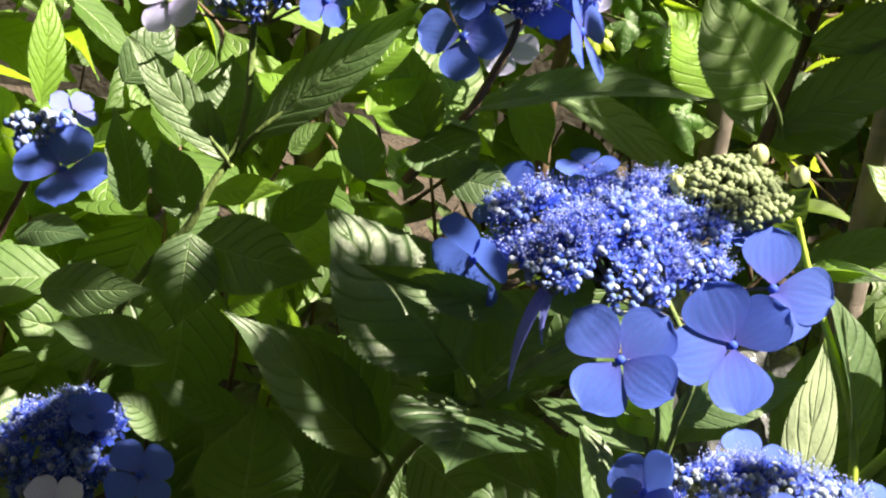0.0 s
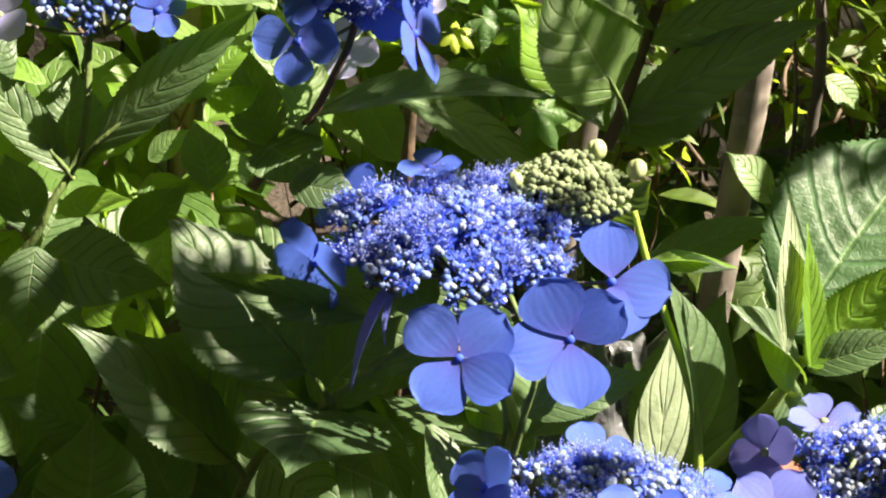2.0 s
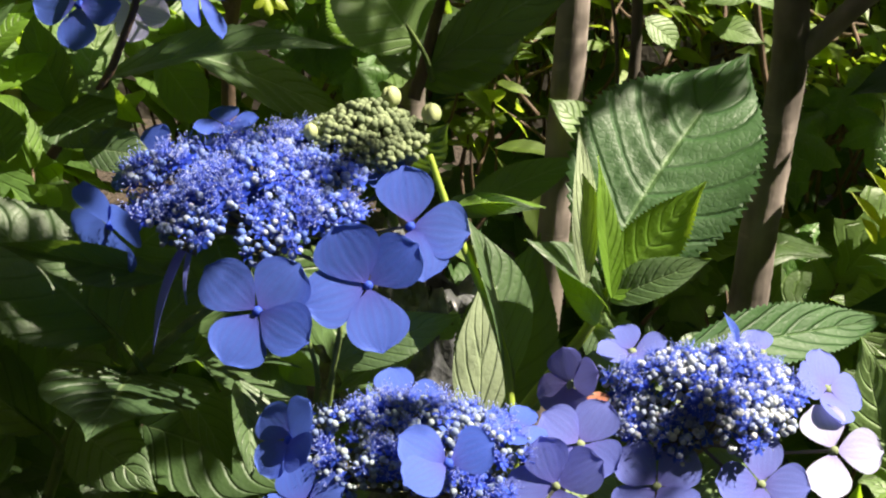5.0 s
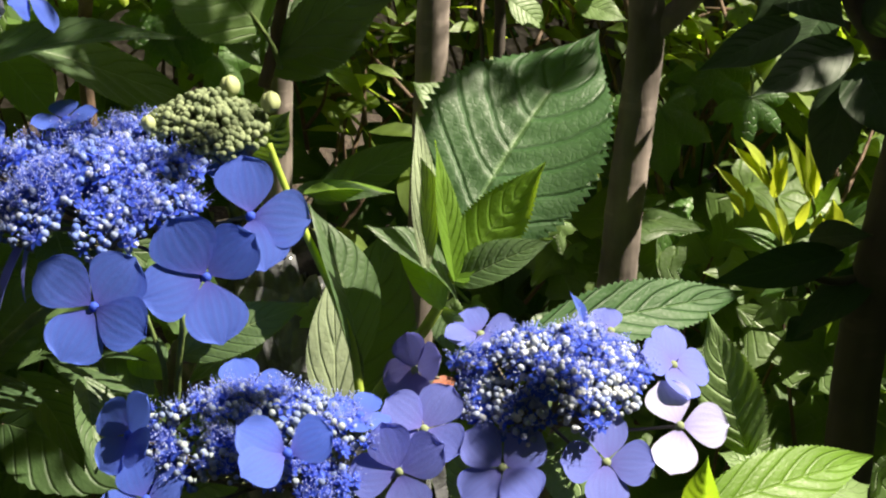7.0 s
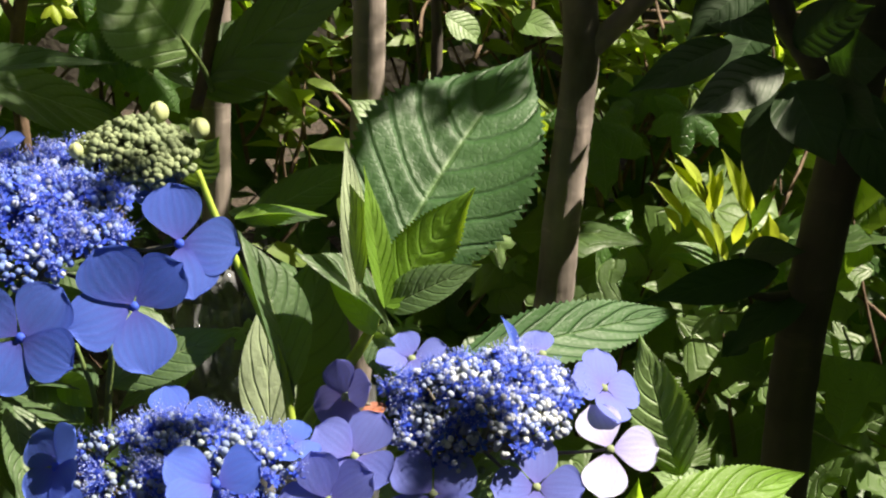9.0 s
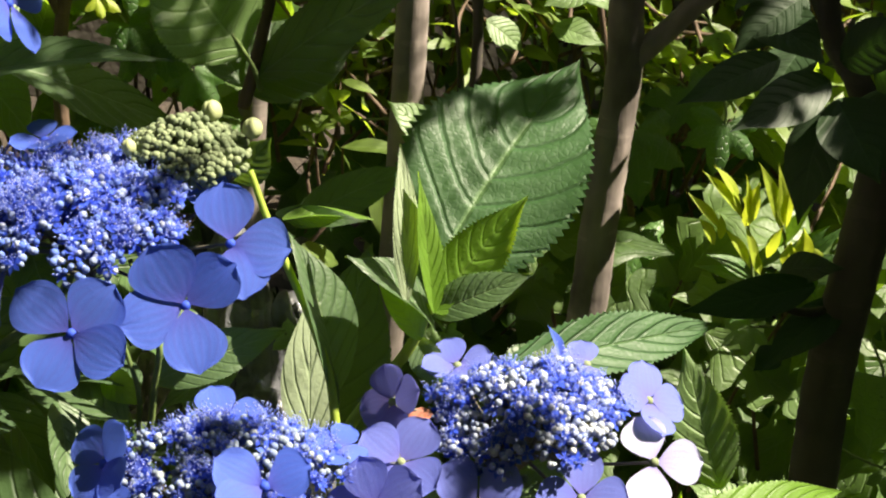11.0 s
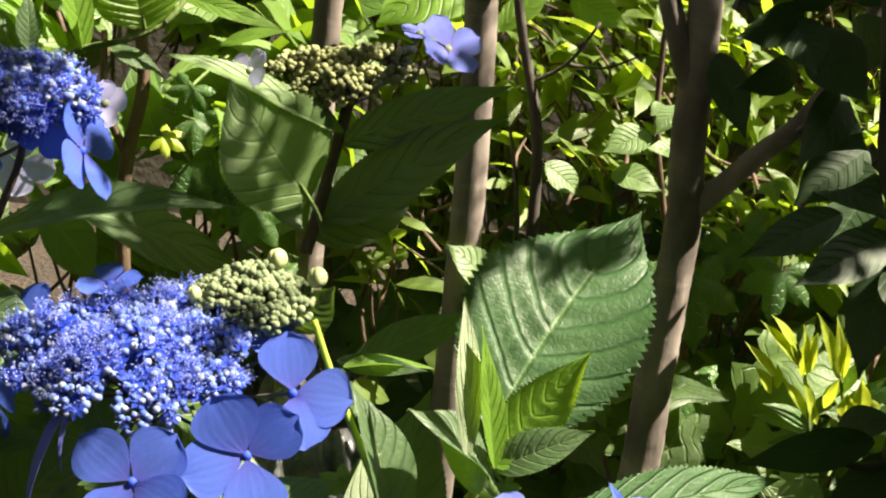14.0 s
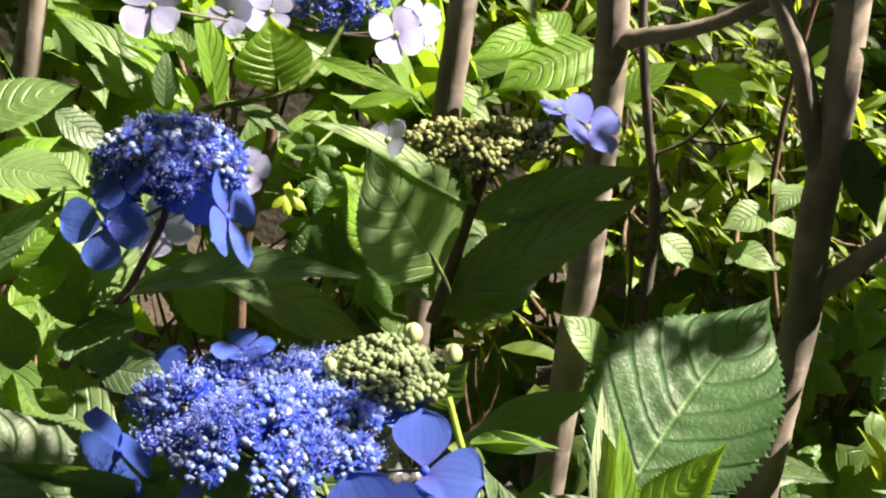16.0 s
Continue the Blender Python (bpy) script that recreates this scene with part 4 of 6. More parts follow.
floret(b, (0.0681, 0.498, 0.5714), (-0.034, -0.60, 0.80), 0.0200, cup=12, petals=3, angles=(22, 158, 218), hub=hub)
floret(b, (0.0088, 0.515, 0.5705), (-0.615, -0.577, 0.538), 0.0178, 75, 10, hub=hub)
floret(b, (0.0509, 0.545, 0.5725), (0.008, -0.359, 0.933), 0.0176, 20, 5, hub=hub)
floret(b, (0.0948, 0.525, 0.5727), (0.218, -0.253, 0.942), 0.0135, 30, 4, hub=hub)
floret(b, (0.016, 0.5, 0.5515), (-0.368, -0.569, 0.736), 0.0176, 40, 8, hub=hub)
floret(b, (0.1098, 0.508, 0.5576), (-0.30, -0.78, 0.55), 0.0200, cup=12, material=LILAC, angles=(118, 38, 195, 300), hub=hub)
leaf(b, (-0.0143, 0.56, 0.5722), (-0.0073, 0.53, 0.5457), 0.0243, (0.72, -0.35, 0.59), fold=0.3)
leaf(b, (0.023, 0.575, 0.5753), (0.0745, 0.585, 0.5942), 0.0243, (-0.14, -0.66, 0.73))
leaf(b, (-0, 0.585, 0.5724), (0.0173, 0.57, 0.5664), 0.0139, (-0.39, -0.69, 0.61), material=YOUNG_BACKLIT)
leaf(b, (0.0546, 0.6, 0.5746), (0.0239, 0.58, 0.5587), 0.0260, (-0.25, -0.34, 0.91))

b = thing("hydrangea_branch", (0.1755, 0.545, 0.5045), "lacecap hydrangea branch with a sunlit pale-blue flower head", "hydrangea branch", "hydrangea branches")
stem(b, [(0.1765, 0.55, 0.4932), (0.1757, 0.55, 0.5177), (0.1725, 0.55, 0.5468)], 0.0021, 0.0016)
hub = flower_head(b, (0.1717, 0.548, 0.5788), (-0.029, -0.389, 0.921), 0.0410, 0.0266, 800, 250, seed=7, cymes=16, dome=0.34, bud_size=0.00145, bud_material=SUNLIT_BUD)
floret(b, (0.1908, 0.523, 0.5528), (-0.016, -0.776, 0.63), 0.0190, 0, 8, material=LILAC, hub=hub)
floret(b, (0.1503, 0.523, 0.5506), (-0.081, -0.75, 0.657), 0.0205, 45, 8, material=LILAC, hub=hub)
floret(b, (0.2229, 0.54, 0.5596), (0.10, -0.78, 0.62), 0.0208, cup=6, material=WHITE_SUNLIT, petals=3, angles=(108, -4, 250), hub=hub)
floret(b, (0.2228, 0.56, 0.5769), (0.481, -0.516, 0.709), 0.0191, 62, 8, material=LILAC, hub=hub)
floret(b, (0.2003, 0.582, 0.5822), (0.069, -0.127, 0.989), 0.0156, 60, 14, petals=3, material=LILAC, hub=hub)
leaf(b, (0.1888, 0.578, 0.5855), (0.1816, 0.578, 0.6022), 0.0056, (0.72, -0.62, 0.31), fold=0.4, material=SEPAL, teeth=0.0)
floret(b, (0.145, 0.575, 0.584), (-0.19, -0.338, 0.922), 0.0153, 40, 10, material=LILAC, hub=hub)
floret(b, (0.1171, 0.545, 0.5824), (-0.667, -0.587, 0.458), 0.0165, 35, 6, material=SHADED_SEPAL, hub=hub)
floret(b, (0.1196, 0.525, 0.5667), (-0.207, -0.709, 0.674), 0.0193, 62, 8, material=LILAC, hub=hub)
leaf(b, (0.133, 0.55, 0.5758), (0.1216, 0.545, 0.5736), 0.0067, (0.05, -0.5, 0.87), material=DRY, teeth=0.0)
leaf(b, (0.1673, 0.585, 0.5789), (0.281, 0.663, 0.5662), 0.0292, (0.46, -0.56, 0.69), fold=0.3, arch=0.05, material=BROAD, teeth=0.09)
leaf(b, (0.1706, 0.58, 0.5707), (0.1919, 0.6, 0.5862), 0.0264, (-0.11, -0.54, 0.84), wave=0.08)
leaf(b, (0.2626, 0.575, 0.5279), (0.2422, 0.585, 0.5896), 0.0290, (-0.05, -0.99, 0.14), fold=0.12, material=PALE_SUNLIT, teeth=0.12, pucker=0.012)
leaf(b, (0.1818, 0.56, 0.549), (0.1773, 0.52, 0.5277), 0.0262, (-0.16, -0.45, 0.88), material=PALE_SUNLIT)
leaf(b, (0.2341, 0.545, 0.5173), (0.3274, 0.6, 0.5123), 0.0295, (0.37, -0.55, 0.75), fold=0.3, material=YOUNG_BACKLIT)
leaf(b, (0.2408, 0.55, 0.5045), (0.2371, 0.545, 0.5436), 0.0188, (-0.58, -0.8, -0.16), fold=0.5, material=YOUNG_BACKLIT)
leaf(b, (0.2811, 0.58, 0.4963), (0.3362, 0.62, 0.4861), 0.0311, (0.4, -0.33, 0.86), material=PALE_SUNLIT)
leaf(b, (0.2804, 0.59, 0.5049), (0.2562, 0.6, 0.5145), 0.0203, (0.15, -0.46, 0.87), material=PALE_SUNLIT)
leaf(b, (0.1476, 0.55, 0.5106), (0.1346, 0.57, 0.5424), 0.0259, (0.12, -0.82, 0.56), material=PALE_SUNLIT)
leaf(b, (0.1337, 0.6, 0.5729), (0.136, 0.6, 0.5912), 0.0169, (-0.24, -0.97, 0.03), material=PALE_SUNLIT)

b = thing("hydrangea_branch", (-0.1018, 0.63, 0.6447), "lacecap hydrangea branch with a deep blue flower head over long leaves", "hydrangea branch", "hydrangea branches")
stem(b, [(-0.1007, 0.625, 0.6442), (-0.0901, 0.627, 0.6597), (-0.0782, 0.628, 0.6755), (-0.0695, 0.625, 0.6945), (-0.0621, 0.622, 0.7142), (-0.0608, 0.622, 0.7297)], 0.0024, 0.0014, REDSTEM)
hub = flower_head(b, (-0.0603, 0.622, 0.7402), (-0.09, -0.687, 0.721), 0.0304, 0.0184, 300, 330, seed=11, cymes=12, dome=0.55, star_size=0.003)
floret(b, (-0.0819, 0.605, 0.7138), (-0.259, -0.907, 0.333), 0.0197, 90, 4, hub=hub)
floret(b, (-0.0361, 0.61, 0.7203), (0.90, -0.22, 0.37), 0.0215, cup=8, angles=(95, 10, 190, 262), hub=hub)
floret(b, (-0.0304, 0.63, 0.7356), (0.609, -0.793, 0.02), 0.0109, 10, 4, material=WHITE_SUNLIT, hub=hub)
floret(b, (-0.0668, 0.64, 0.7063), (0.08, -0.987, -0.138), 0.0149, 80, 8, material=WHITE_SUNLIT, hub=hub)
floret(b, (-0.0497, 0.615, 0.7303), (0.227, -0.964, 0.137), 0.0166, 20, 8, hub=hub)
floret(b, (-0.0777, 0.61, 0.7297), (-0.542, -0.699, 0.467), 0.0129, 20, 8, hub=hub)
leaf(b, (-0.0796, 0.63, 0.6768), (0.0251, 0.633, 0.6943), 0.0253, (-0.07, -0.32, 0.94), fold=0.35, arch=0.07, bluntness=0.95)
leaf(b, (-0.0534, 0.65, 0.687), (0.0256, 0.69, 0.6444), 0.0471, (0.03, -0.36, 0.93), fold=0.08, arch=0.05, bluntness=0.9)
leaf(b, (-0.0929, 0.627, 0.664), (-0.1081, 0.63, 0.706), 0.0251, (-0.03, -1, 0.06), fold=0.45)
leaf(b, (-0.0905, 0.635, 0.664), (-0.0819, 0.66, 0.7043), 0.0294, (0.34, -0.83, 0.44), fold=0.1, material=PALE_SUNLIT)
leaf(b, (-0.0995, 0.675, 0.6546), (-0.1327, 0.69, 0.6565), 0.0222, (-0.04, -0.21, 0.98), material=YOUNG_BACKLIT, teeth=0.2, wave=0.1)
leaf(b, (-0.0957, 0.625, 0.6633), (-0.0701, 0.6, 0.6572), 0.0354, (-0.21, -0.43, 0.88), arch=0.06, material=LEAF)
leaf(b, (-0.1173, 0.615, 0.6456), (-0.1277, 0.63, 0.6702), 0.0221, (0.37, -0.71, 0.59))
leaf(b, (-0.0812, 0.6, 0.6555), (-0.0504, 0.6, 0.6515), 0.0198, (0.08, -0.8, 0.6))
leaf(b, (-0.0601, 0.66, 0.6806), (-0.0402, 0.68, 0.6433), 0.0243, (0.7, -0.71, -0.01))
leaf(b, (-0.0843, 0.66, 0.6669), (-0.0644, 0.65, 0.6522), 0.0113, (-0.37, -0.92, 0.12), fold=0.4, material=YOUNG_BACKLIT)
leaf(b, (-0.0852, 0.7, 0.6889), (-0.0676, 0.72, 0.7122), 0.0159, (-0.04, -0.74, 0.67), material=PALE_SUNLIT)
leaf(b, (-0.1832, 0.735, 0.6419), (-0.1598, 0.735, 0.6673), 0.0168, (0.33, -0.58, 0.74), material=YOUNG_BACKLIT, pucker=0.006, arch=0.04)
leaf(b, (-0.0998, 0.7, 0.6439), (-0.1303, 0.71, 0.6537), 0.0237, (0.33, -0.58, 0.74), material=YOUNG_BACKLIT, pucker=0.008, arch=0.05, teeth=0.12)
leaf(b, (-0.0981, 0.715, 0.6603), (-0.1195, 0.73, 0.6861), 0.0275, (0.33, -0.58, 0.74), material=PALE_SUNLIT, pucker=0.006, arch=0.05)
leaf(b, (-0.114, 0.672, 0.638), (-0.0717, 0.665, 0.639), 0.0217, (0.14, -0.4, 0.9), material=YOUNG_BACKLIT, pucker=0.006, fold=0.1)
leaf(b, (-0.1668, 0.725, 0.6204), (-0.1483, 0.73, 0.6365), 0.0142, (0.33, -0.58, 0.74), material=PALE_SUNLIT, pucker=0.005)
leaf(b, (-0.2255, 0.745, 0.6489), (-0.2563, 0.75, 0.6575), 0.0135, (0.33, -0.58, 0.74), material=YOUNG_BACKLIT, pucker=0.005)
leaf(b, (-0.1964, 0.665, 0.6082), (-0.1579, 0.66, 0.6208), 0.0191, (0.14, -0.4, 0.9), material=YOUNG_BACKLIT, pucker=0.005, fold=0.2)
leaf(b, (0.0339, 0.735, 0.6727), (0.0042, 0.745, 0.7129), 0.0450, (0.33, -0.58, 0.74), material=YOUNG_BACKLIT, pucker=0.01, teeth=0.13, wave=0.1)

b = thing("hydrangea_branch", (-0.2183, 0.6, 0.5441), "hydrangea branch with a half-open flower head and many broad leaves", "hydrangea branch", "hydrangea branches")
stem(b, [(-0.2317, 0.61, 0.5378), (-0.2132, 0.6, 0.5823), (-0.1971, 0.595, 0.6093), (-0.186, 0.595, 0.6225), (-0.178, 0.598, 0.6406), (-0.1721, 0.602, 0.6516), (-0.1674, 0.605, 0.6702), (-0.1675, 0.61, 0.6918), (-0.1678, 0.612, 0.7126)], 0.0021, 0.0014)
hub = flower_head(b, (-0.168, 0.612, 0.7207), (-0.013, -0.77, 0.638), 0.0202, 0.0138, 190, 10, seed=13, cymes=9, dome=0.4, bud_size=0.0016)
floret(b, (-0.1974, 0.59, 0.7162), (-0.248, -0.855, 0.457), 0.0156, 70, 8, material=WHITE_SUNLIT, hub=hub)
floret(b, (-0.1374, 0.6, 0.7222), (0.375, -0.907, 0.191), 0.0124, 30, 8, hub=hub)
leaf(b, (-0.174, 0.6, 0.6527), (-0.2204, 0.61, 0.697), 0.0198, (0.27, -0.84, 0.48), fold=0.2, stalk=0.005)
leaf(b, (-0.1625, 0.6, 0.6625), (-0.0985, 0.605, 0.7268), 0.0247, (-0.29, -0.89, 0.35), fold=0.1, arch=0.04, stalk=0.009, bluntness=0.9)
leaf(b, (-0.1765, 0.605, 0.6497), (-0.1794, 0.63, 0.6883), 0.0357, (0.22, -0.81, 0.54))
leaf(b, (-0.1786, 0.605, 0.6337), (-0.147, 0.6, 0.6428), 0.0146, (-0.3, -0.71, 0.64), material=YOUNG_BACKLIT)
leaf(b, (-0.2119, 0.6, 0.6249), (-0.2239, 0.61, 0.6653), 0.0225, (0.56, -0.75, 0.35))
leaf(b, (-0.1891, 0.6, 0.6249), (-0.206, 0.62, 0.6508), 0.0239, (0.25, -0.68, 0.69))
leaf(b, (-0.1844, 0.592, 0.6194), (-0.1852, 0.578, 0.583), 0.0294, (0.2, -0.92, 0.35), material=LEAF)
leaf(b, (-0.1841, 0.6, 0.6141), (-0.1278, 0.59, 0.6102), 0.0355, (-0.11, -0.84, 0.53), arch=0.07)
leaf(b, (-0.2387, 0.57, 0.5966), (-0.1908, 0.56, 0.606), 0.0228, (-0.27, -0.85, 0.46))
leaf(b, (-0.19, 0.58, 0.5673), (-0.239, 0.57, 0.5814), 0.0282, (0.32, -0.33, 0.89))
leaf(b, (-0.1569, 0.59, 0.5399), (-0.1967, 0.58, 0.556), 0.0193, (0.41, -0.71, 0.57), material=LEAF)
leaf(b, (-0.1408, 0.51, 0.5404), (-0.1358, 0.5, 0.595), 0.0422, (0.27, -0.94, -0.2), fold=0.15)
leaf(b, (-0.1873, 0.58, 0.5331), (-0.2085, 0.57, 0.5541), 0.0215, (0.74, -0.39, 0.56))
leaf(b, (-0.1205, 0.58, 0.5111), (-0.1457, 0.6, 0.5418), 0.0344, (0.29, -0.68, 0.68))
leaf(b, (-0.1551, 0.62, 0.618), (-0.1283, 0.63, 0.641), 0.0196, (0.12, -0.95, 0.27))
leaf(b, (-0.1715, 0.62, 0.5789), (-0.1468, 0.62, 0.5925), 0.0224, (-0.37, -0.63, 0.68), material=YOUNG_BACKLIT)
leaf(b, (-0.225, 0.63, 0.6712), (-0.209, 0.65, 0.6958), 0.0220, (0.35, -0.83, 0.44))
leaf(b, (-0.1656, 0.66, 0.6635), (-0.1326, 0.67, 0.6846), 0.0139, (0.01, -0.91, 0.42), material=YOUNG_BACKLIT)
leaf(b, (-0.227, 0.66, 0.6778), (-0.204, 0.66, 0.6711), 0.0113, (0.27, -0.28, 0.92), material=YOUNG_BACKLIT)
leaf(b, (-0.1621, 0.68, 0.66), (-0.1804, 0.69, 0.6664), 0.0131, (0, -0.53, 0.85), material=YOUNG_BACKLIT)
leaf(b, (-0.1189, 0.66, 0.6487), (-0.1353, 0.67, 0.6588), 0.0102, (0.12, -0.61, 0.79), material=YOUNG_BACKLIT)
leaf(b, (-0.1024, 0.66, 0.6304), (-0.1139, 0.67, 0.6464), 0.0129, (0.23, -0.74, 0.63), material=PALE_SUNLIT)
leaf(b, (-0.1012, 0.64, 0.617), (-0.1184, 0.65, 0.6224), 0.0126, (-0.03, -0.51, 0.86), material=YOUNG_BACKLIT)
leaf(b, (-0.118, 0.64, 0.5989), (-0.1455, 0.65, 0.5949), 0.0153, (-0.29, -0.46, 0.84), material=YOUNG_BACKLIT)
leaf(b, (-0.1191, 0.63, 0.5531), (-0.1033, 0.64, 0.5646), 0.0180, (-0.11, -0.67, 0.73), material=YOUNG_BACKLIT)
leaf(b, (-0.0888, 0.63, 0.5623), (-0.1044, 0.62, 0.5482), 0.0152, (-0.16, -0.71, 0.68))
leaf(b, (-0.0487, 0.6, 0.5424), (-0.0749, 0.61, 0.5454), 0.0124, (-0.09, -0.48, 0.87), material=YOUNG_BACKLIT)
leaf(b, (-0.15, 0.64, 0.562), (-0.1684, 0.65, 0.5727), 0.0156, (0.16, -0.57, 0.81), material=YOUNG_BACKLIT)
leaf(b, (-0.1846, 0.64, 0.5914), (-0.1667, 0.65, 0.6062), 0.0154, (-0.13, -0.74, 0.66), material=YOUNG_BACKLIT)

b = thing("hydrangea_branch", (-0.2254, 0.53, 0.5043), "lacecap hydrangea branch with a shaded blue flower head near the ground", "hydrangea branch", "hydrangea branches")
stem(b, [(-0.2312, 0.54, 0.4894), (-0.2254, 0.53, 0.5148), (-0.2193, 0.525, 0.5389)], 0.0019, 0.0016)
hub = flower_head(b, (-0.2166, 0.52, 0.5544), (-0.036, -0.578, 0.815), 0.0241, 0.0230, 300, 240, seed=15, cymes=12, dome=0.4)
floret(b, (-0.2023, 0.52, 0.5681), (0.221, -0.465, 0.858), 0.0104, 45, 8, hub=hub)
floret(b, (-0.1788, 0.505, 0.5543), (0.31, -0.681, 0.664), 0.0149, 30, 8, hub=hub)
floret(b, (-0.2073, 0.49, 0.545), (-0.025, -0.646, 0.763), 0.0134, 45, 8, material=WHITE_SUNLIT, hub=hub)

b = thing("hydrangea_branch", (-0.2703, 0.6, 0.593), "hydrangea branch with a small fading flower head among leaves", "hydrangea branch", "hydrangea branches")
stem(b, [(-0.2753, 0.6, 0.5898), (-0.2629, 0.6, 0.6172), (-0.252, 0.6, 0.6412)], 0.0017, 0.0012, REDSTEM)
hub = flower_head(b, (-0.2502, 0.598, 0.6543), (-0.025, -0.646, 0.763), 0.0140, 0.0094, 90, 10, seed=17, cymes=7, bud_size=0.0018)
floret(b, (-0.2365, 0.585, 0.6428), (0.02, -0.62, 0.78), 0.0205, cup=6, angles=(-8, 85, 172, 275), hub=hub)
floret(b, (-0.2411, 0.61, 0.6595), (0.421, -0.542, 0.728), 0.0113, 45, 8, material=LILAC, hub=hub)
leaf(b, (-0.2649, 0.64, 0.6538), (-0.2697, 0.66, 0.7024), 0.0174, (0.59, -0.72, 0.36), material=YOUNG_BACKLIT)
leaf(b, (-0.2604, 0.6, 0.6073), (-0.2254, 0.59, 0.6128), 0.0191, (-0.27, -0.47, 0.84))

b = thing("hydrangea_branch", (0.0537, 0.685, 0.6619), "hydrangea branch with a dark stem and a flat greenish flower head", "hydrangea branch", "hydrangea branches")
stem(b, [(0.0526, 0.684, 0.6594), (0.0568, 0.686, 0.6752), (0.0629, 0.69, 0.7037), (0.0679, 0.692, 0.7257)], 0.0031, 0.0028, REDSTEM)
stem(b, [(0.0647, 0.691, 0.7161), (0.0564, 0.69, 0.728), (0.0458, 0.69, 0.7389)], 0.0015, 0.0013, REDSTEM)
stem(b, [(0.0668, 0.692, 0.723), (0.0759, 0.69, 0.7382), (0.0853, 0.69, 0.749)], 0.0018, 0.0013, REDSTEM)
hub = flower_head(b, (0.0656, 0.69, 0.7427), (-0.094, -0.75, 0.655), 0.0351, 0.0150, 620, 0, seed=19, cymes=13, dome=0.25, bud_material=OLIVE_BUD, bud_size=0.00150, hub_depth=0.02)
floret(b, (0.1103, 0.68, 0.7571), (0.36, -0.631, 0.687), 0.0162, 15, 12, material=LILAC, hub=hub)
floret(b, (0.0985, 0.695, 0.7604), (0.001, -0.223, 0.975), 0.0096, 60, 8, material=LILAC, hub=hub)
floret(b, (0.025, 0.68, 0.7421), (-0.556, -0.67, 0.493), 0.0109, 70, 8, material=WHITE_SUNLIT, hub=hub)
leaf(b, (0.0527, 0.672, 0.6883), (0.0173, 0.668, 0.7408), 0.0628, (0.17, -0.71, 0.69), fold=0.12, arch=0.05, material=PALE_SUNLIT, bluntness=0.85, pucker=0.006, stalk=0.02, teeth=0.05)
leaf(b, (0.0649, 0.685, 0.7168), (-0.0121, 0.672, 0.7495), 0.0182, (0.11, -0.46, 0.88), fold=0.2, arch=0.06, material=PALE_SUNLIT)
leaf(b, (0.0675, 0.69, 0.7105), (0.1408, 0.68, 0.7429), 0.0221, (-0.27, -0.9, 0.34), arch=0.07)
leaf(b, (0.0594, 0.685, 0.6743), (0.1384, 0.66, 0.7336), 0.0349, (-0.58, -0.64, 0.51), fold=0.15, arch=0.06)
leaf(b, (0.0559, 0.69, 0.6672), (0.1052, 0.7, 0.6928), 0.0480, (-0.24, -0.66, 0.71), fold=0.1)
leaf(b, (0.0525, 0.695, 0.6668), (0.0321, 0.71, 0.6925), 0.0261, (0.33, -0.68, 0.66))

b = thing("hydrangea_branch", (-0.0466, 0.76, 0.6936), "hydrangea branch with sunlit flowers and bright green leaves", "hydrangea branch", "hydrangea branches")
stem(b, [(-0.08, 0.75, 0.7207), (-0.0606, 0.75, 0.7339), (-0.0433, 0.75, 0.7386), (-0.02, 0.752, 0.7495), (-0.0084, 0.76, 0.7653), (0.0004, 0.77, 0.784)], 0.0019, 0.0012)
hub = flower_head(b, (-0.0085, 0.775, 0.7878), (-0.084, -0.748, 0.658), 0.0275, 0.0115, 130, 90, seed=21, cymes=9)
floret(b, (0.0233, 0.76, 0.7764), (0.213, -0.93, 0.301), 0.0149, 65, 8, material=WHITE_SUNLIT, hub=hub)
floret(b, (0.0341, 0.77, 0.7816), (0.437, -0.785, 0.44), 0.0131, 30, 8, material=WHITE_SUNLIT, hub=hub)
floret(b, (-0.0868, 0.72, 0.7834), (-0.045, -0.958, 0.282), 0.0167, 50, 8, material=WHITE_SUNLIT, hub=hub)
floret(b, (-0.0554, 0.76, 0.7779), (-0.217, -0.941, 0.258), 0.0129, 20, 8, material=WHITE_SUNLIT, hub=hub)
floret(b, (-0.0368, 0.76, 0.7807), (-0.239, -0.79, 0.565), 0.0143, 45, 8, material=WHITE_SUNLIT, hub=hub)
leaf(b, (-0.0579, 0.75, 0.7337), (-0.0741, 0.75, 0.7892), 0.0166, (0.67, -0.71, 0.2), fold=0.3, material=YOUNG_BACKLIT)
leaf(b, (-0.0299, 0.75, 0.7469), (-0.036, 0.745, 0.7813), 0.0400, (0.34, -0.94, -0.08), fold=0.1, material=YOUNG_BACKLIT, stalk=0.005, teeth=0.05)
leaf(b, (-0.0116, 0.75, 0.7625), (0.0376, 0.745, 0.7497), 0.0097, (0.04, -0.87, 0.49), material=YOUNG_BACKLIT, teeth=0.05)
leaf(b, (-0.0687, 0.76, 0.7338), (-0.1065, 0.76, 0.7519), 0.0191, (0.33, -0.65, 0.69), material=YOUNG_BACKLIT)
leaf(b, (-0.0821, 0.76, 0.7296), (-0.1132, 0.77, 0.7661), 0.0219, (0.37, -0.77, 0.53))
leaf(b, (-0.0414, 0.77, 0.7573), (-0.0606, 0.78, 0.7787), 0.0193, (0.25, -0.77, 0.59), material=YOUNG_BACKLIT)
leaf(b, (-0.0839, 0.77, 0.733), (-0.1454, 0.78, 0.7667), 0.0221, (0.27, -0.67, 0.7), material=PALE_SUNLIT)
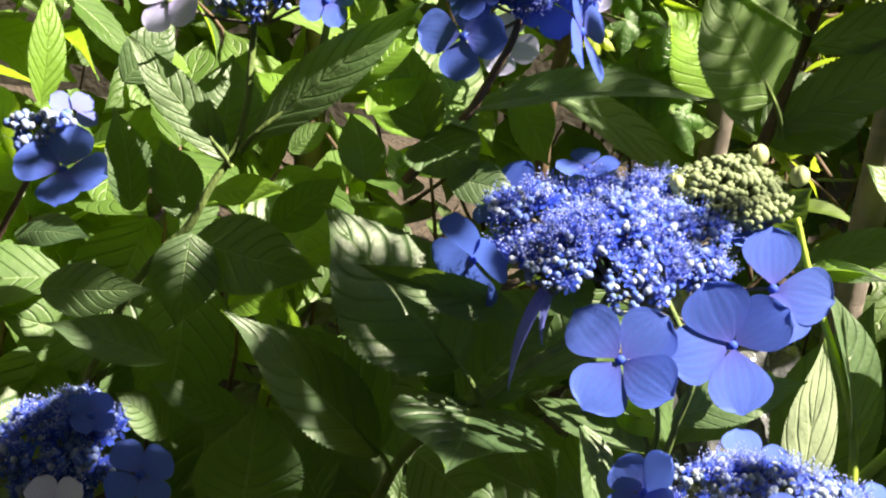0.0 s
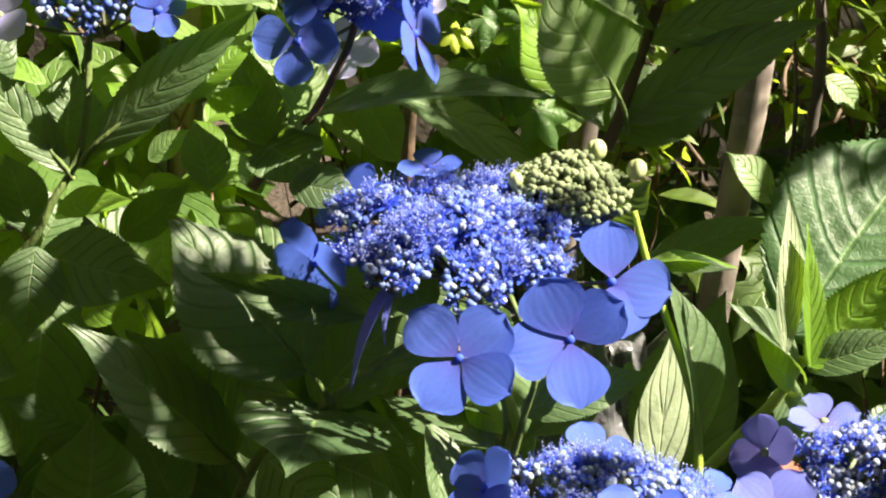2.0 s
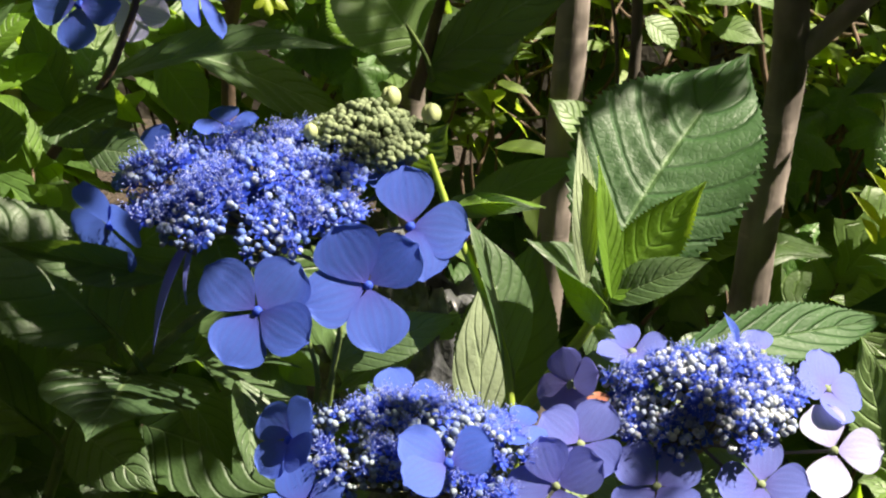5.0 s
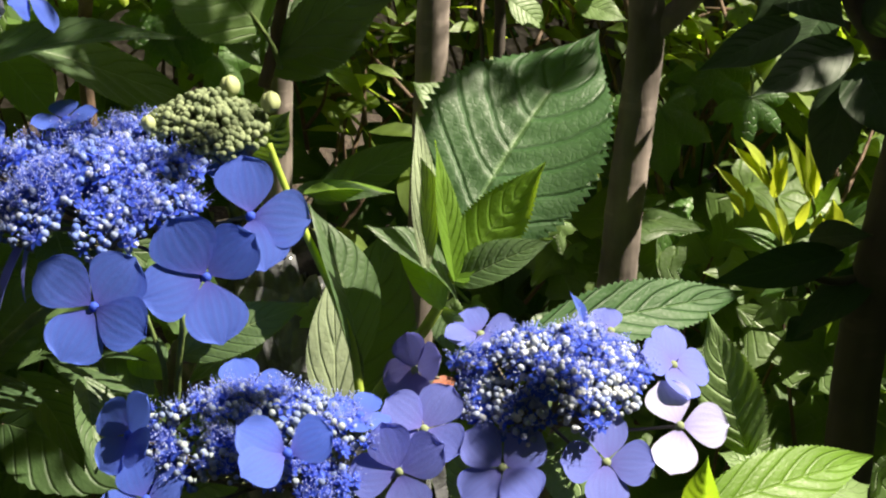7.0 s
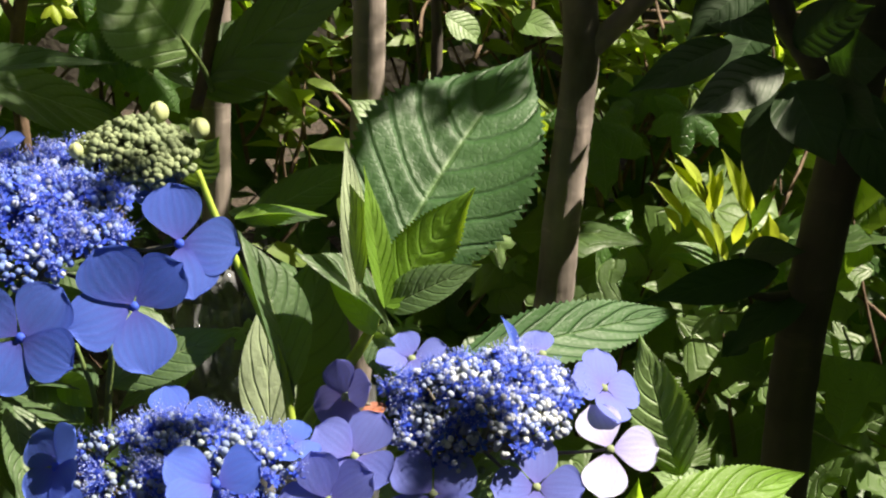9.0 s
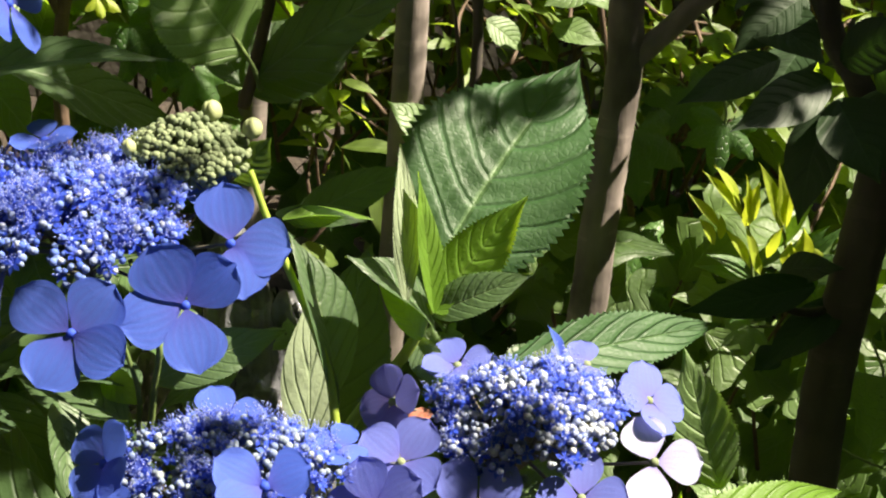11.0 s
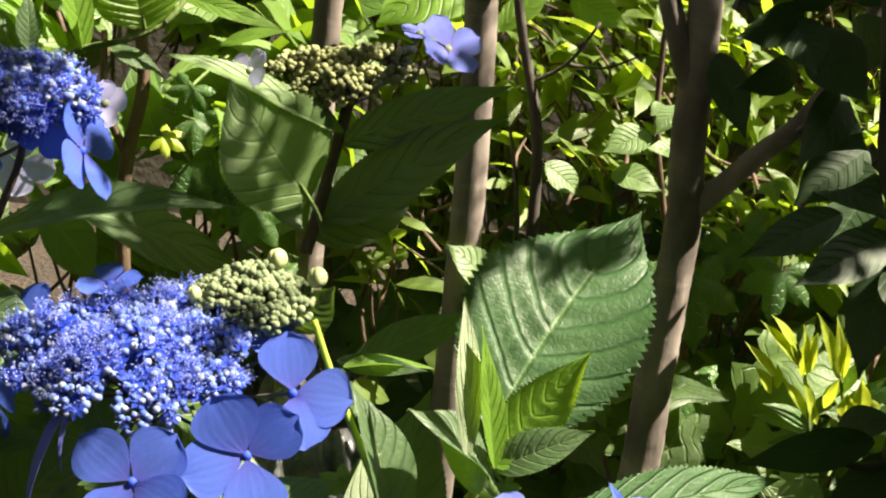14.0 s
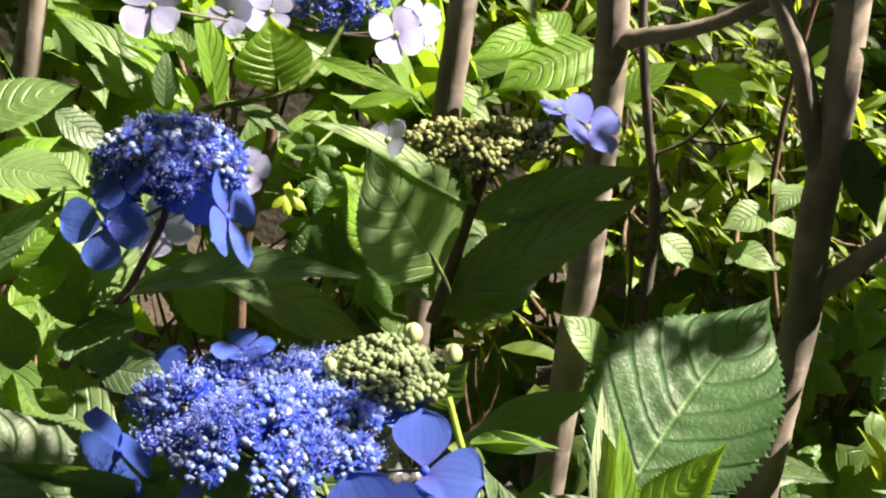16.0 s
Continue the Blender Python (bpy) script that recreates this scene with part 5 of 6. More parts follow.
leaf(b, (-0.0811, 0.75, 0.7596), (-0.1113, 0.76, 0.7672), 0.0148, (-0, -0.61, 0.8), material=YOUNG_BACKLIT)
leaf(b, (-0.082, 0.74, 0.735), (-0.0838, 0.745, 0.7612), 0.0128, (0.34, -0.92, 0.2))
leaf(b, (-0.0894, 0.745, 0.7332), (-0.1067, 0.75, 0.7557), 0.0113, (0.4, -0.78, 0.48))
leaf(b, (-0.0984, 0.75, 0.734), (-0.1229, 0.755, 0.7482), 0.0108, (0.27, -0.67, 0.7))
leaf(b, (-0.0734, 0.75, 0.7435), (-0.1082, 0.76, 0.7586), 0.0097, (0.28, -0.36, 0.89), material=YOUNG_BACKLIT)
leaf(b, (-0.0698, 0.76, 0.7504), (-0.0861, 0.77, 0.769), 0.0109, (-0.03, -0.89, 0.45), material=PALE_SUNLIT)
leaf(b, (-0.0625, 0.76, 0.7429), (-0.0723, 0.765, 0.7575), 0.0082, (0.32, -0.81, 0.49), material=YOUNG_BACKLIT)
leaf(b, (-0.1314, 0.77, 0.7461), (-0.1438, 0.78, 0.7613), 0.0097, (-0.2, -0.88, 0.42), material=PALE_SUNLIT)
leaf(b, (-0.1257, 0.78, 0.7577), (-0.1478, 0.79, 0.7707), 0.0167, (0.15, -0.64, 0.75), material=YOUNG_BACKLIT)
leaf(b, (-0.0463, 0.755, 0.7345), (-0.0205, 0.75, 0.7244), 0.0109, (0.16, -0.65, 0.74))
leaf(b, (0.0045, 0.78, 0.7349), (0.039, 0.78, 0.7444), 0.0085, (-0.2, -0.65, 0.73), material=YOUNG_BACKLIT)

b = thing("hydrangea_branch", (-0.1402, 0.62, 0.6981), "hydrangea branch with large sunlit green leaves", "hydrangea branch", "hydrangea branches")
leaf(b, (-0.1363, 0.62, 0.7197), (-0.11, 0.65, 0.7368), 0.0207, (0.06, -0.53, 0.84), material=YOUNG_BACKLIT)
leaf(b, (-0.0978, 0.64, 0.7188), (-0.1238, 0.66, 0.7306), 0.0188, (0.06, -0.45, 0.89), material=PALE_SUNLIT)
leaf(b, (-0.1165, 0.6, 0.6785), (-0.0979, 0.625, 0.6891), 0.0159, (0.1, -0.45, 0.89), material=YOUNG_BACKLIT)
leaf(b, (-0.0731, 0.62, 0.6714), (-0.1002, 0.65, 0.6735), 0.0142, (-0.16, -0.21, 0.96), material=PALE_SUNLIT)
stem(b, [(-0.1402, 0.62, 0.6981), (-0.139, 0.63, 0.7193), (-0.1385, 0.635, 0.7346)], 0.0016, 0.0014)
leaf(b, (-0.1439, 0.63, 0.7375), (-0.1023, 0.64, 0.7597), 0.0387, (-0.32, -0.48, 0.82), material=PALE_SUNLIT)
leaf(b, (-0.1148, 0.66, 0.7438), (-0.091, 0.66, 0.7292), 0.0167, (0.4, -0.64, 0.66))
leaf(b, (-0.1387, 0.62, 0.7264), (-0.091, 0.6, 0.7286), 0.0310, (-0.16, -0.29, 0.94), material=PALE_SUNLIT)
leaf(b, (-0.1326, 0.61, 0.6829), (-0.1045, 0.63, 0.711), 0.0251, (-0.24, -0.66, 0.71), material=PALE_SUNLIT)
leaf(b, (-0.117, 0.6, 0.6948), (-0.1001, 0.61, 0.71), 0.0167, (-0.27, -0.64, 0.72), material=YOUNG_BACKLIT)
leaf(b, (-0.1389, 0.65, 0.687), (-0.1077, 0.64, 0.6759), 0.0190, (0.11, -0.57, 0.82), material=PALE_SUNLIT)
b = evergreen
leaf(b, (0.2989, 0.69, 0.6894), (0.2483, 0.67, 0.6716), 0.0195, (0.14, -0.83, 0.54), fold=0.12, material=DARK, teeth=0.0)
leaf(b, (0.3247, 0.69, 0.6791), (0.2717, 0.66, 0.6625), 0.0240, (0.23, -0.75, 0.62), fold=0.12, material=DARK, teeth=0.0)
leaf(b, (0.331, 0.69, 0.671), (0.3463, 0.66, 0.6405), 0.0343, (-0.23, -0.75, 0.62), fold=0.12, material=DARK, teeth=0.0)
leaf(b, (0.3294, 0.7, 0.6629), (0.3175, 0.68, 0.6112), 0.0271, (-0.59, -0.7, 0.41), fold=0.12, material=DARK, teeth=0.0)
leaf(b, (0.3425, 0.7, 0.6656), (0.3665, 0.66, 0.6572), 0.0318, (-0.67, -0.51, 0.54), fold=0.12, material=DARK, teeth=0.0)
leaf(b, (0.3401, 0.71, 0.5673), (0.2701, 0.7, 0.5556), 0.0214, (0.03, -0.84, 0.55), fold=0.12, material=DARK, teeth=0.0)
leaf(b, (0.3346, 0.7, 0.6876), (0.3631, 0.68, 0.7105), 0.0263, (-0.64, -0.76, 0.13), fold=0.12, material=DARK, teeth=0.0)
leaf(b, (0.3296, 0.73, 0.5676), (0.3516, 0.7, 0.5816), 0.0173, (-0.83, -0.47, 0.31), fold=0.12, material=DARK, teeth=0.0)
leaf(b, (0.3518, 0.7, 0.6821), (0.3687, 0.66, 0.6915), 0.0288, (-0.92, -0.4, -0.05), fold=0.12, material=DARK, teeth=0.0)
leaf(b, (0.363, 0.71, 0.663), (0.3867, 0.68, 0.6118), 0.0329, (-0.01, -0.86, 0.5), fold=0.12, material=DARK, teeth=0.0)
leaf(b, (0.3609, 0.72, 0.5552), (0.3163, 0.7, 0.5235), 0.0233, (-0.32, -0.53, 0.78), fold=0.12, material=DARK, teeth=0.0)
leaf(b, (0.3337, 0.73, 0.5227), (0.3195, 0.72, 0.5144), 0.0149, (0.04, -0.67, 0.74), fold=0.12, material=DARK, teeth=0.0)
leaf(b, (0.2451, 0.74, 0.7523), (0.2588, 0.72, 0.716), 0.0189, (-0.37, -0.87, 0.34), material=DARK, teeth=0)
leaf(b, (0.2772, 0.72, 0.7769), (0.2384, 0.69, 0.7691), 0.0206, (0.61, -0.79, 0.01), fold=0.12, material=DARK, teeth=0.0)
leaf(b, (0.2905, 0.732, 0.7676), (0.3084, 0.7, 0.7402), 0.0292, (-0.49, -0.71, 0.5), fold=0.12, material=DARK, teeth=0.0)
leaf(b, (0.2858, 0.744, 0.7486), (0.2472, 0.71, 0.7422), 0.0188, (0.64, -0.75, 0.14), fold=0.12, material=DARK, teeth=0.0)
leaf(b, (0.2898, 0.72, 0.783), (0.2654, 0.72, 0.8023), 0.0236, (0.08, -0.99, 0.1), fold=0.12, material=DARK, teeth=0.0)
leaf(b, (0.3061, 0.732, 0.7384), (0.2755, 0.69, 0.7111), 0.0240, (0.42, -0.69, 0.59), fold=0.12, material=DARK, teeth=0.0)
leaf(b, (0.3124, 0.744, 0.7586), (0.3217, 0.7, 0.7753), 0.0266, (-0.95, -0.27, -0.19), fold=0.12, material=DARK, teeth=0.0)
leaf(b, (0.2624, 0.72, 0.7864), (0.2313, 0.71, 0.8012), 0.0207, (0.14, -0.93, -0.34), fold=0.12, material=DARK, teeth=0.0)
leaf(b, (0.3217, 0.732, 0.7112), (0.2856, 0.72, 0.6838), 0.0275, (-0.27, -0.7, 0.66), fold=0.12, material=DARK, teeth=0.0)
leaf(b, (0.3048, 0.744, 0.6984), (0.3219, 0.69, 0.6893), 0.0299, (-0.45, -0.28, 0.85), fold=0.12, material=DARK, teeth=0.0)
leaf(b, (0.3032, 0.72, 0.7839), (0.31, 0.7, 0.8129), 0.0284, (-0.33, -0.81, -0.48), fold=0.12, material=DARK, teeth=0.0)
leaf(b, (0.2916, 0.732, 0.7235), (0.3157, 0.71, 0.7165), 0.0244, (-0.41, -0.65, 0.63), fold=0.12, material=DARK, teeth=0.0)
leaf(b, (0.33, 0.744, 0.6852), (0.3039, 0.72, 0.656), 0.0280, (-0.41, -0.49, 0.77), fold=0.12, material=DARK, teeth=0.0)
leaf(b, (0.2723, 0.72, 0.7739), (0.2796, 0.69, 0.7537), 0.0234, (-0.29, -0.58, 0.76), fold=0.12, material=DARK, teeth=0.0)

b = thing("azalea_shrub", (0.3374, 0.79, 0.5244), "low shrub with upright bright yellow-green new shoots", "shrub", "low shrubs")
stem(b, [(0.338, 0.79, 0.5174), (0.3328, 0.785, 0.5435), (0.3237, 0.78, 0.5786), (0.3165, 0.775, 0.5932)], 0.0013, 0.0008)
stem(b, [(0.3544, 0.8, 0.513), (0.3535, 0.79, 0.5446), (0.3443, 0.785, 0.5766), (0.3317, 0.78, 0.5947)], 0.0013, 0.0008)
leaf(b, (0.3206, 0.778, 0.5793), (0.2947, 0.775, 0.6062), 0.0073, (0.52, -0.75, 0.41), fold=0.2, material=SHOOT, teeth=0.0, bluntness=0.95)
leaf(b, (0.3176, 0.778, 0.589), (0.3003, 0.775, 0.6093), 0.0073, (0.63, -0.65, 0.44), fold=0.2, material=SHOOT, teeth=0.0, bluntness=0.95)
leaf(b, (0.3096, 0.778, 0.5713), (0.2876, 0.775, 0.5935), 0.0067, (0.53, -0.73, 0.43), fold=0.2, material=SHOOT, teeth=0.0, bluntness=0.95)
leaf(b, (0.31, 0.778, 0.5664), (0.3071, 0.775, 0.5821), 0.0055, (0.2, -0.97, -0.15), fold=0.2, material=SHOOT, teeth=0.0, bluntness=0.95)
leaf(b, (0.3071, 0.778, 0.5631), (0.2958, 0.775, 0.579), 0.0080, (0.58, -0.77, 0.26), fold=0.2, material=SHOOT, teeth=0.0, bluntness=0.95)
leaf(b, (0.3229, 0.778, 0.5744), (0.3268, 0.775, 0.6002), 0.0110, (-0.66, -0.75, 0.01), fold=0.2, material=SHOOT, teeth=0.0, bluntness=0.95)
leaf(b, (0.325, 0.778, 0.576), (0.3187, 0.775, 0.6044), 0.0049, (0.38, -0.92, -0.01), fold=0.2, material=SHOOT, teeth=0.0, bluntness=0.95)
leaf(b, (0.3425, 0.778, 0.5741), (0.3252, 0.775, 0.6116), 0.0080, (0.34, -0.94, 0.08), fold=0.2, material=SHOOT, teeth=0.0, bluntness=0.95)
leaf(b, (0.3439, 0.778, 0.5758), (0.3357, 0.775, 0.6115), 0.0055, (0.2, -0.98, -0.04), fold=0.2, material=SHOOT, teeth=0.0, bluntness=0.95)
leaf(b, (0.3457, 0.778, 0.5741), (0.3437, 0.775, 0.6026), 0.0055, (-0.24, -0.96, -0.12), fold=0.2, material=SHOOT, teeth=0.0, bluntness=0.95)
leaf(b, (0.3322, 0.778, 0.5478), (0.322, 0.775, 0.5754), 0.0068, (0.5, -0.86, 0.09), fold=0.2, material=SHOOT, teeth=0.0, bluntness=0.95)
leaf(b, (0.3349, 0.778, 0.5461), (0.3252, 0.775, 0.5639), 0.0062, (0.5, -0.86, 0.12), fold=0.2, material=SHOOT, teeth=0.0, bluntness=0.95)
leaf(b, (0.32, 0.778, 0.5793), (0.3089, 0.775, 0.5981), 0.0055, (0.71, -0.63, 0.32), fold=0.2, material=SHOOT, teeth=0.0, bluntness=0.95)
leaf(b, (0.3618, 0.778, 0.5557), (0.3685, 0.775, 0.5601), 0.0094, (-0.62, -0.43, 0.65), fold=0.2, material=SHOOT, teeth=0.0, bluntness=0.95)
leaf(b, (0.3589, 0.778, 0.5524), (0.3549, 0.775, 0.575), 0.0106, (-0.06, -0.99, -0.14), fold=0.2, material=SHOOT, teeth=0.0, bluntness=0.95)
leaf(b, (0.3495, 0.778, 0.5509), (0.3487, 0.775, 0.5669), 0.0093, (-0.07, -0.98, -0.19), fold=0.2, material=SHOOT, teeth=0.0, bluntness=0.95)
leaf(b, (0.3378, 0.778, 0.5561), (0.3431, 0.775, 0.5752), 0.0068, (-0.67, -0.74, 0.07), fold=0.2, material=SHOOT, teeth=0.0, bluntness=0.95)
leaf(b, (0.3288, 0.778, 0.5495), (0.3102, 0.775, 0.5739), 0.0081, (0.63, -0.67, 0.39), fold=0.2, material=SHOOT, teeth=0.0, bluntness=0.95)
leaf(b, (0.3519, 0.79, 0.5447), (0.3734, 0.785, 0.573), 0.0126, (-0.69, -0.59, 0.42), material=VINE, teeth=0.0)
leaf(b, (0.3555, 0.79, 0.5412), (0.3817, 0.785, 0.5562), 0.0108, (-0.42, -0.78, 0.47), material=VINE, teeth=0.0)
leaf(b, (0.3362, 0.79, 0.5381), (0.3047, 0.785, 0.554), 0.0114, (0.44, -0.58, 0.69), material=VINE, teeth=0.0)
leaf(b, (0.3333, 0.79, 0.5347), (0.2988, 0.785, 0.5473), 0.0095, (0.37, -0.4, 0.84), material=VINE, teeth=0.0)
leaf(b, (0.3617, 0.79, 0.5445), (0.3715, 0.785, 0.5292), 0.0127, (0.18, -0.9, 0.41), material=VINE, teeth=0.0)
leaf(b, (0.3371, 0.79, 0.5278), (0.3097, 0.785, 0.5303), 0.0108, (0.17, -0.51, 0.84), material=VINE, teeth=0.0)
leaf(b, (0.3469, 0.79, 0.5277), (0.366, 0.785, 0.519), 0.0115, (0.16, -0.67, 0.73), material=VINE, teeth=0.0)
leaf(b, (0.3499, 0.79, 0.531), (0.3859, 0.785, 0.5762), 0.0095, (-0.65, -0.6, 0.46), material=VINE, teeth=0.0)
leaf(b, (0.3474, 0.79, 0.5582), (0.3624, 0.785, 0.5863), 0.0088, (-0.72, -0.63, 0.28), material=VINE, teeth=0.0)
leaf(b, (0.344, 0.79, 0.5243), (0.324, 0.785, 0.5128), 0.0128, (-0.36, -0.43, 0.83), material=VINE, teeth=0.0)

b = vine
lobed_leaf(b, (0.2821, 0.85, 0.5321), (0.49, -0.36, -0.8), (-0.08, -0.75, 0.66), 0.0342, VINE, 5)
lobed_leaf(b, (0.2729, 0.85, 0.6038), (0.16, -0.37, -0.92), (0.08, -0.86, 0.51), 0.0443, VINE, 5)
lobed_leaf(b, (0.3258, 0.85, 0.6103), (-0.19, -0.34, -0.92), (-0.09, -0.85, 0.52), 0.0311, VINE, 5)
lobed_leaf(b, (0.3058, 0.87, 0.6255), (0.49, -0.36, -0.8), (-0.08, -0.75, 0.66), 0.0359, VINE, 5)
lobed_leaf(b, (0.3341, 0.78, 0.513), (-0.87, -0.1, -0.48), (-0.06, -0.48, 0.87), 0.0197, PALE_SUNLIT, 5)
lobed_leaf(b, (0.3916, 0.72, 0.4996), (-0.19, -0.34, -0.92), (-0.24, -0.72, 0.64), 0.0452, PALE_SUNLIT, 3)
lobed_leaf(b, (0.416, 0.75, 0.439), (0.75, -0.3, -0.59), (-0.07, -0.62, 0.78), 0.0192, PALE_SUNLIT, 5)
lobed_leaf(b, (0.2131, 0.83, 0.5352), (0.33, -0.37, -0.87), (-0.06, -0.48, 0.87), 0.0197, PALE_SUNLIT, 3)
lobed_leaf(b, (0.2267, 0.84, 0.5206), (0.49, -0.36, -0.8), (-0.07, -0.62, 0.78), 0.0134, PALE_SUNLIT, 3)
lobed_leaf(b, (0.2064, 0.85, 0.5062), (-0.19, -0.34, -0.92), (-0.07, -0.62, 0.78), 0.0152, PALE_SUNLIT, 3)
lobed_leaf(b, (0.2867, 0.84, 0.5088), (-0.01, -0.36, -0.93), (-0.07, -0.62, 0.78), 0.0251, VINE, 5)
lobed_leaf(b, (0.1349, 0.81, 0.6209), (0.93, -0.21, -0.3), (-0.07, -0.62, 0.78), 0.0123, PALE_SUNLIT, 5)
lobed_leaf(b, (0.3179, 0.86, 0.658), (0.16, -0.37, -0.92), (-0.07, -0.62, 0.78), 0.0147, PALE_SUNLIT, 3)
lobed_leaf(b, (0.1448, 0.62, 0.5786), (0.49, -0.36, -0.8), (-0.07, -0.62, 0.78), 0.0099, PALE_SUNLIT, 5)
leaf(b, (0.1335, 0.88, 0.7627), (0.0821, 0.86, 0.7367), 0.0471, (-0.11, -0.66, 0.74), fold=0.05, material=YOUNG_BACKLIT, teeth=0.04)
leaf(b, (0.1073, 0.89, 0.7663), (0.0646, 0.87, 0.7495), 0.0221, (-0.01, -0.63, 0.78), material=YOUNG_BACKLIT, teeth=0.04)
leaf(b, (0.1185, 0.885, 0.7634), (0.1009, 0.89, 0.7784), 0.0254, (0.24, -0.8, 0.55), material=YOUNG_BACKLIT)
leaf(b, (0.0748, 0.845, 0.7351), (0.0667, 0.84, 0.742), 0.0049, (0.72, -0.48, 0.49), material=PALE_SUNLIT, teeth=0.0)
leaf(b, (0.0748, 0.845, 0.7351), (0.0807, 0.84, 0.7404), 0.0049, (-0.77, -0.36, 0.52), material=PALE_SUNLIT, teeth=0.0)
leaf(b, (0.0748, 0.845, 0.7351), (0.0739, 0.84, 0.7458), 0.0049, (0.12, -0.9, -0.41), material=PALE_SUNLIT, teeth=0.0)
leaf(b, (0.0748, 0.845, 0.7351), (0.0712, 0.84, 0.73), 0.0049, (-0.07, -0.68, 0.73), material=PALE_SUNLIT, teeth=0.0)
leaf(b, (0.0748, 0.845, 0.7351), (0.0846, 0.84, 0.7331), 0.0049, (-0.14, -0.59, 0.79), material=PALE_SUNLIT, teeth=0.0)
leaf(b, (0.246, 0.84, 0.7046), (0.2349, 0.83, 0.7012), 0.0123, (0.09, -0.41, 0.91), material=PALE_SUNLIT, teeth=0.02)
leaf(b, (0.235, 0.83, 0.6916), (0.2082, 0.82, 0.6819), 0.0214, (-0.08, -0.58, 0.81), material=PALE_SUNLIT, teeth=0.02)
leaf(b, (0.2169, 0.83, 0.6687), (0.2442, 0.82, 0.6617), 0.0185, (-0.04, -0.64, 0.77), material=PALE_SUNLIT, teeth=0.02)
leaf(b, (0.2509, 0.83, 0.7077), (0.2357, 0.82, 0.6928), 0.0137, (-0.25, -0.66, 0.7), material=PALE_SUNLIT, teeth=0.02)
leaf(b, (0.262, 0.84, 0.6771), (0.2333, 0.83, 0.6834), 0.0155, (0.35, -0.5, 0.79), material=PALE_SUNLIT, teeth=0.02)
leaf(b, (0.1931, 0.88, 0.7547), (0.2233, 0.86, 0.7425), 0.0221, (-0.12, -0.64, 0.76), material=YOUNG_BACKLIT, teeth=0.02)
leaf(b, (0.1808, 0.84, 0.6684), (0.2026, 0.84, 0.651), 0.0188, (0.42, -0.74, 0.53), material=PALE_SUNLIT, teeth=0.02)
leaf(b, (0.1512, 0.86, 0.7379), (0.1808, 0.87, 0.7615), 0.0188, (-0.28, -0.71, 0.65), material=YOUNG_BACKLIT, teeth=0.02)
lobed_leaf(b, (-0.011, 0.79, 0.7107), (-0.41, -0.24, -0.88), (-0.08, -0.8, 0.59), 0.0173, VINE, 5)
lobed_leaf(b, (-0.0246, 0.79, 0.6838), (0.91, -0.16, -0.38), (-0.09, -0.69, 0.72), 0.0131, SHOOT, 5)
lobed_leaf(b, (0.0112, 0.78, 0.6947), (-0.07, -0.28, -0.96), (-0.08, -0.8, 0.59), 0.0229, VINE, 5)
lobed_leaf(b, (0.0105, 0.8, 0.6619), (0.27, -0.28, -0.92), (-0.08, -0.8, 0.59), 0.0267, VINE, 5)
lobed_leaf(b, (-0.0069, 0.8, 0.6569), (-0.41, -0.24, -0.88), (-0.08, -0.8, 0.59), 0.0237, VINE, 5)
lobed_leaf(b, (0.0145, 0.8, 0.6878), (0.44, -0.29, -0.85), (0.01, -0.87, 0.5), 0.0282, VINE, 5)
lobed_leaf(b, (-0.0097, 0.8, 0.6914), (0.83, -0.17, -0.53), (-0.01, -0.77, 0.64), 0.0207, VINE, 5)
lobed_leaf(b, (0.0022, 0.8, 0.6653), (0.28, -0.32, -0.91), (0.01, -0.87, 0.5), 0.0269, VINE, 5)
lobed_leaf(b, (0.0353, 0.82, 0.6951), (0.59, -0.26, -0.77), (-0.03, -0.65, 0.76), 0.0242, VINE, 5)
lobed_leaf(b, (0.0396, 0.8, 0.6064), (0.59, -0.26, -0.77), (-0.03, -0.65, 0.76), 0.0184, VINE, 5)
lobed_leaf(b, (0.074, 0.666, 0.5559), (-0.93, 0.21, 0.3), (-0.06, -0.48, 0.87), 0.0146, PALE_SUNLIT, 3)
lobed_leaf(b, (-0.0106, 0.8, 0.6684), (0.49, -0.36, -0.8), (-0.07, -0.62, 0.78), 0.0234, VINE, 5)
lobed_leaf(b, (0.0062, 0.8, 0.6594), (-0.01, -0.36, -0.93), (-0.07, -0.62, 0.78), 0.0177, VINE, 5)
lobed_leaf(b, (0.023, 0.8, 0.6443), (0.63, -0.33, -0.7), (-0.07, -0.62, 0.78), 0.0238, VINE, 5)

# ---- thickets behind ----
def behind(p, rng):
    """Leaves gather in clumps and thin out towards the ground."""
    return noise.noise(p * np.array([7.0, 7.0, 7.0])) > -0.12


def slope(foot, start, rise, depth):
    """Leaves on the lit upper side of a shrub that rises away from the path."""
    def test(p, rng):
        top = foot + rise * (p[1] - start) + 0.06 * noise.noise(Vector(p) * 6.0)
        return top - depth < p[2] < top and noise.noise(Vector(p) * 11.0) > -0.25
    return test


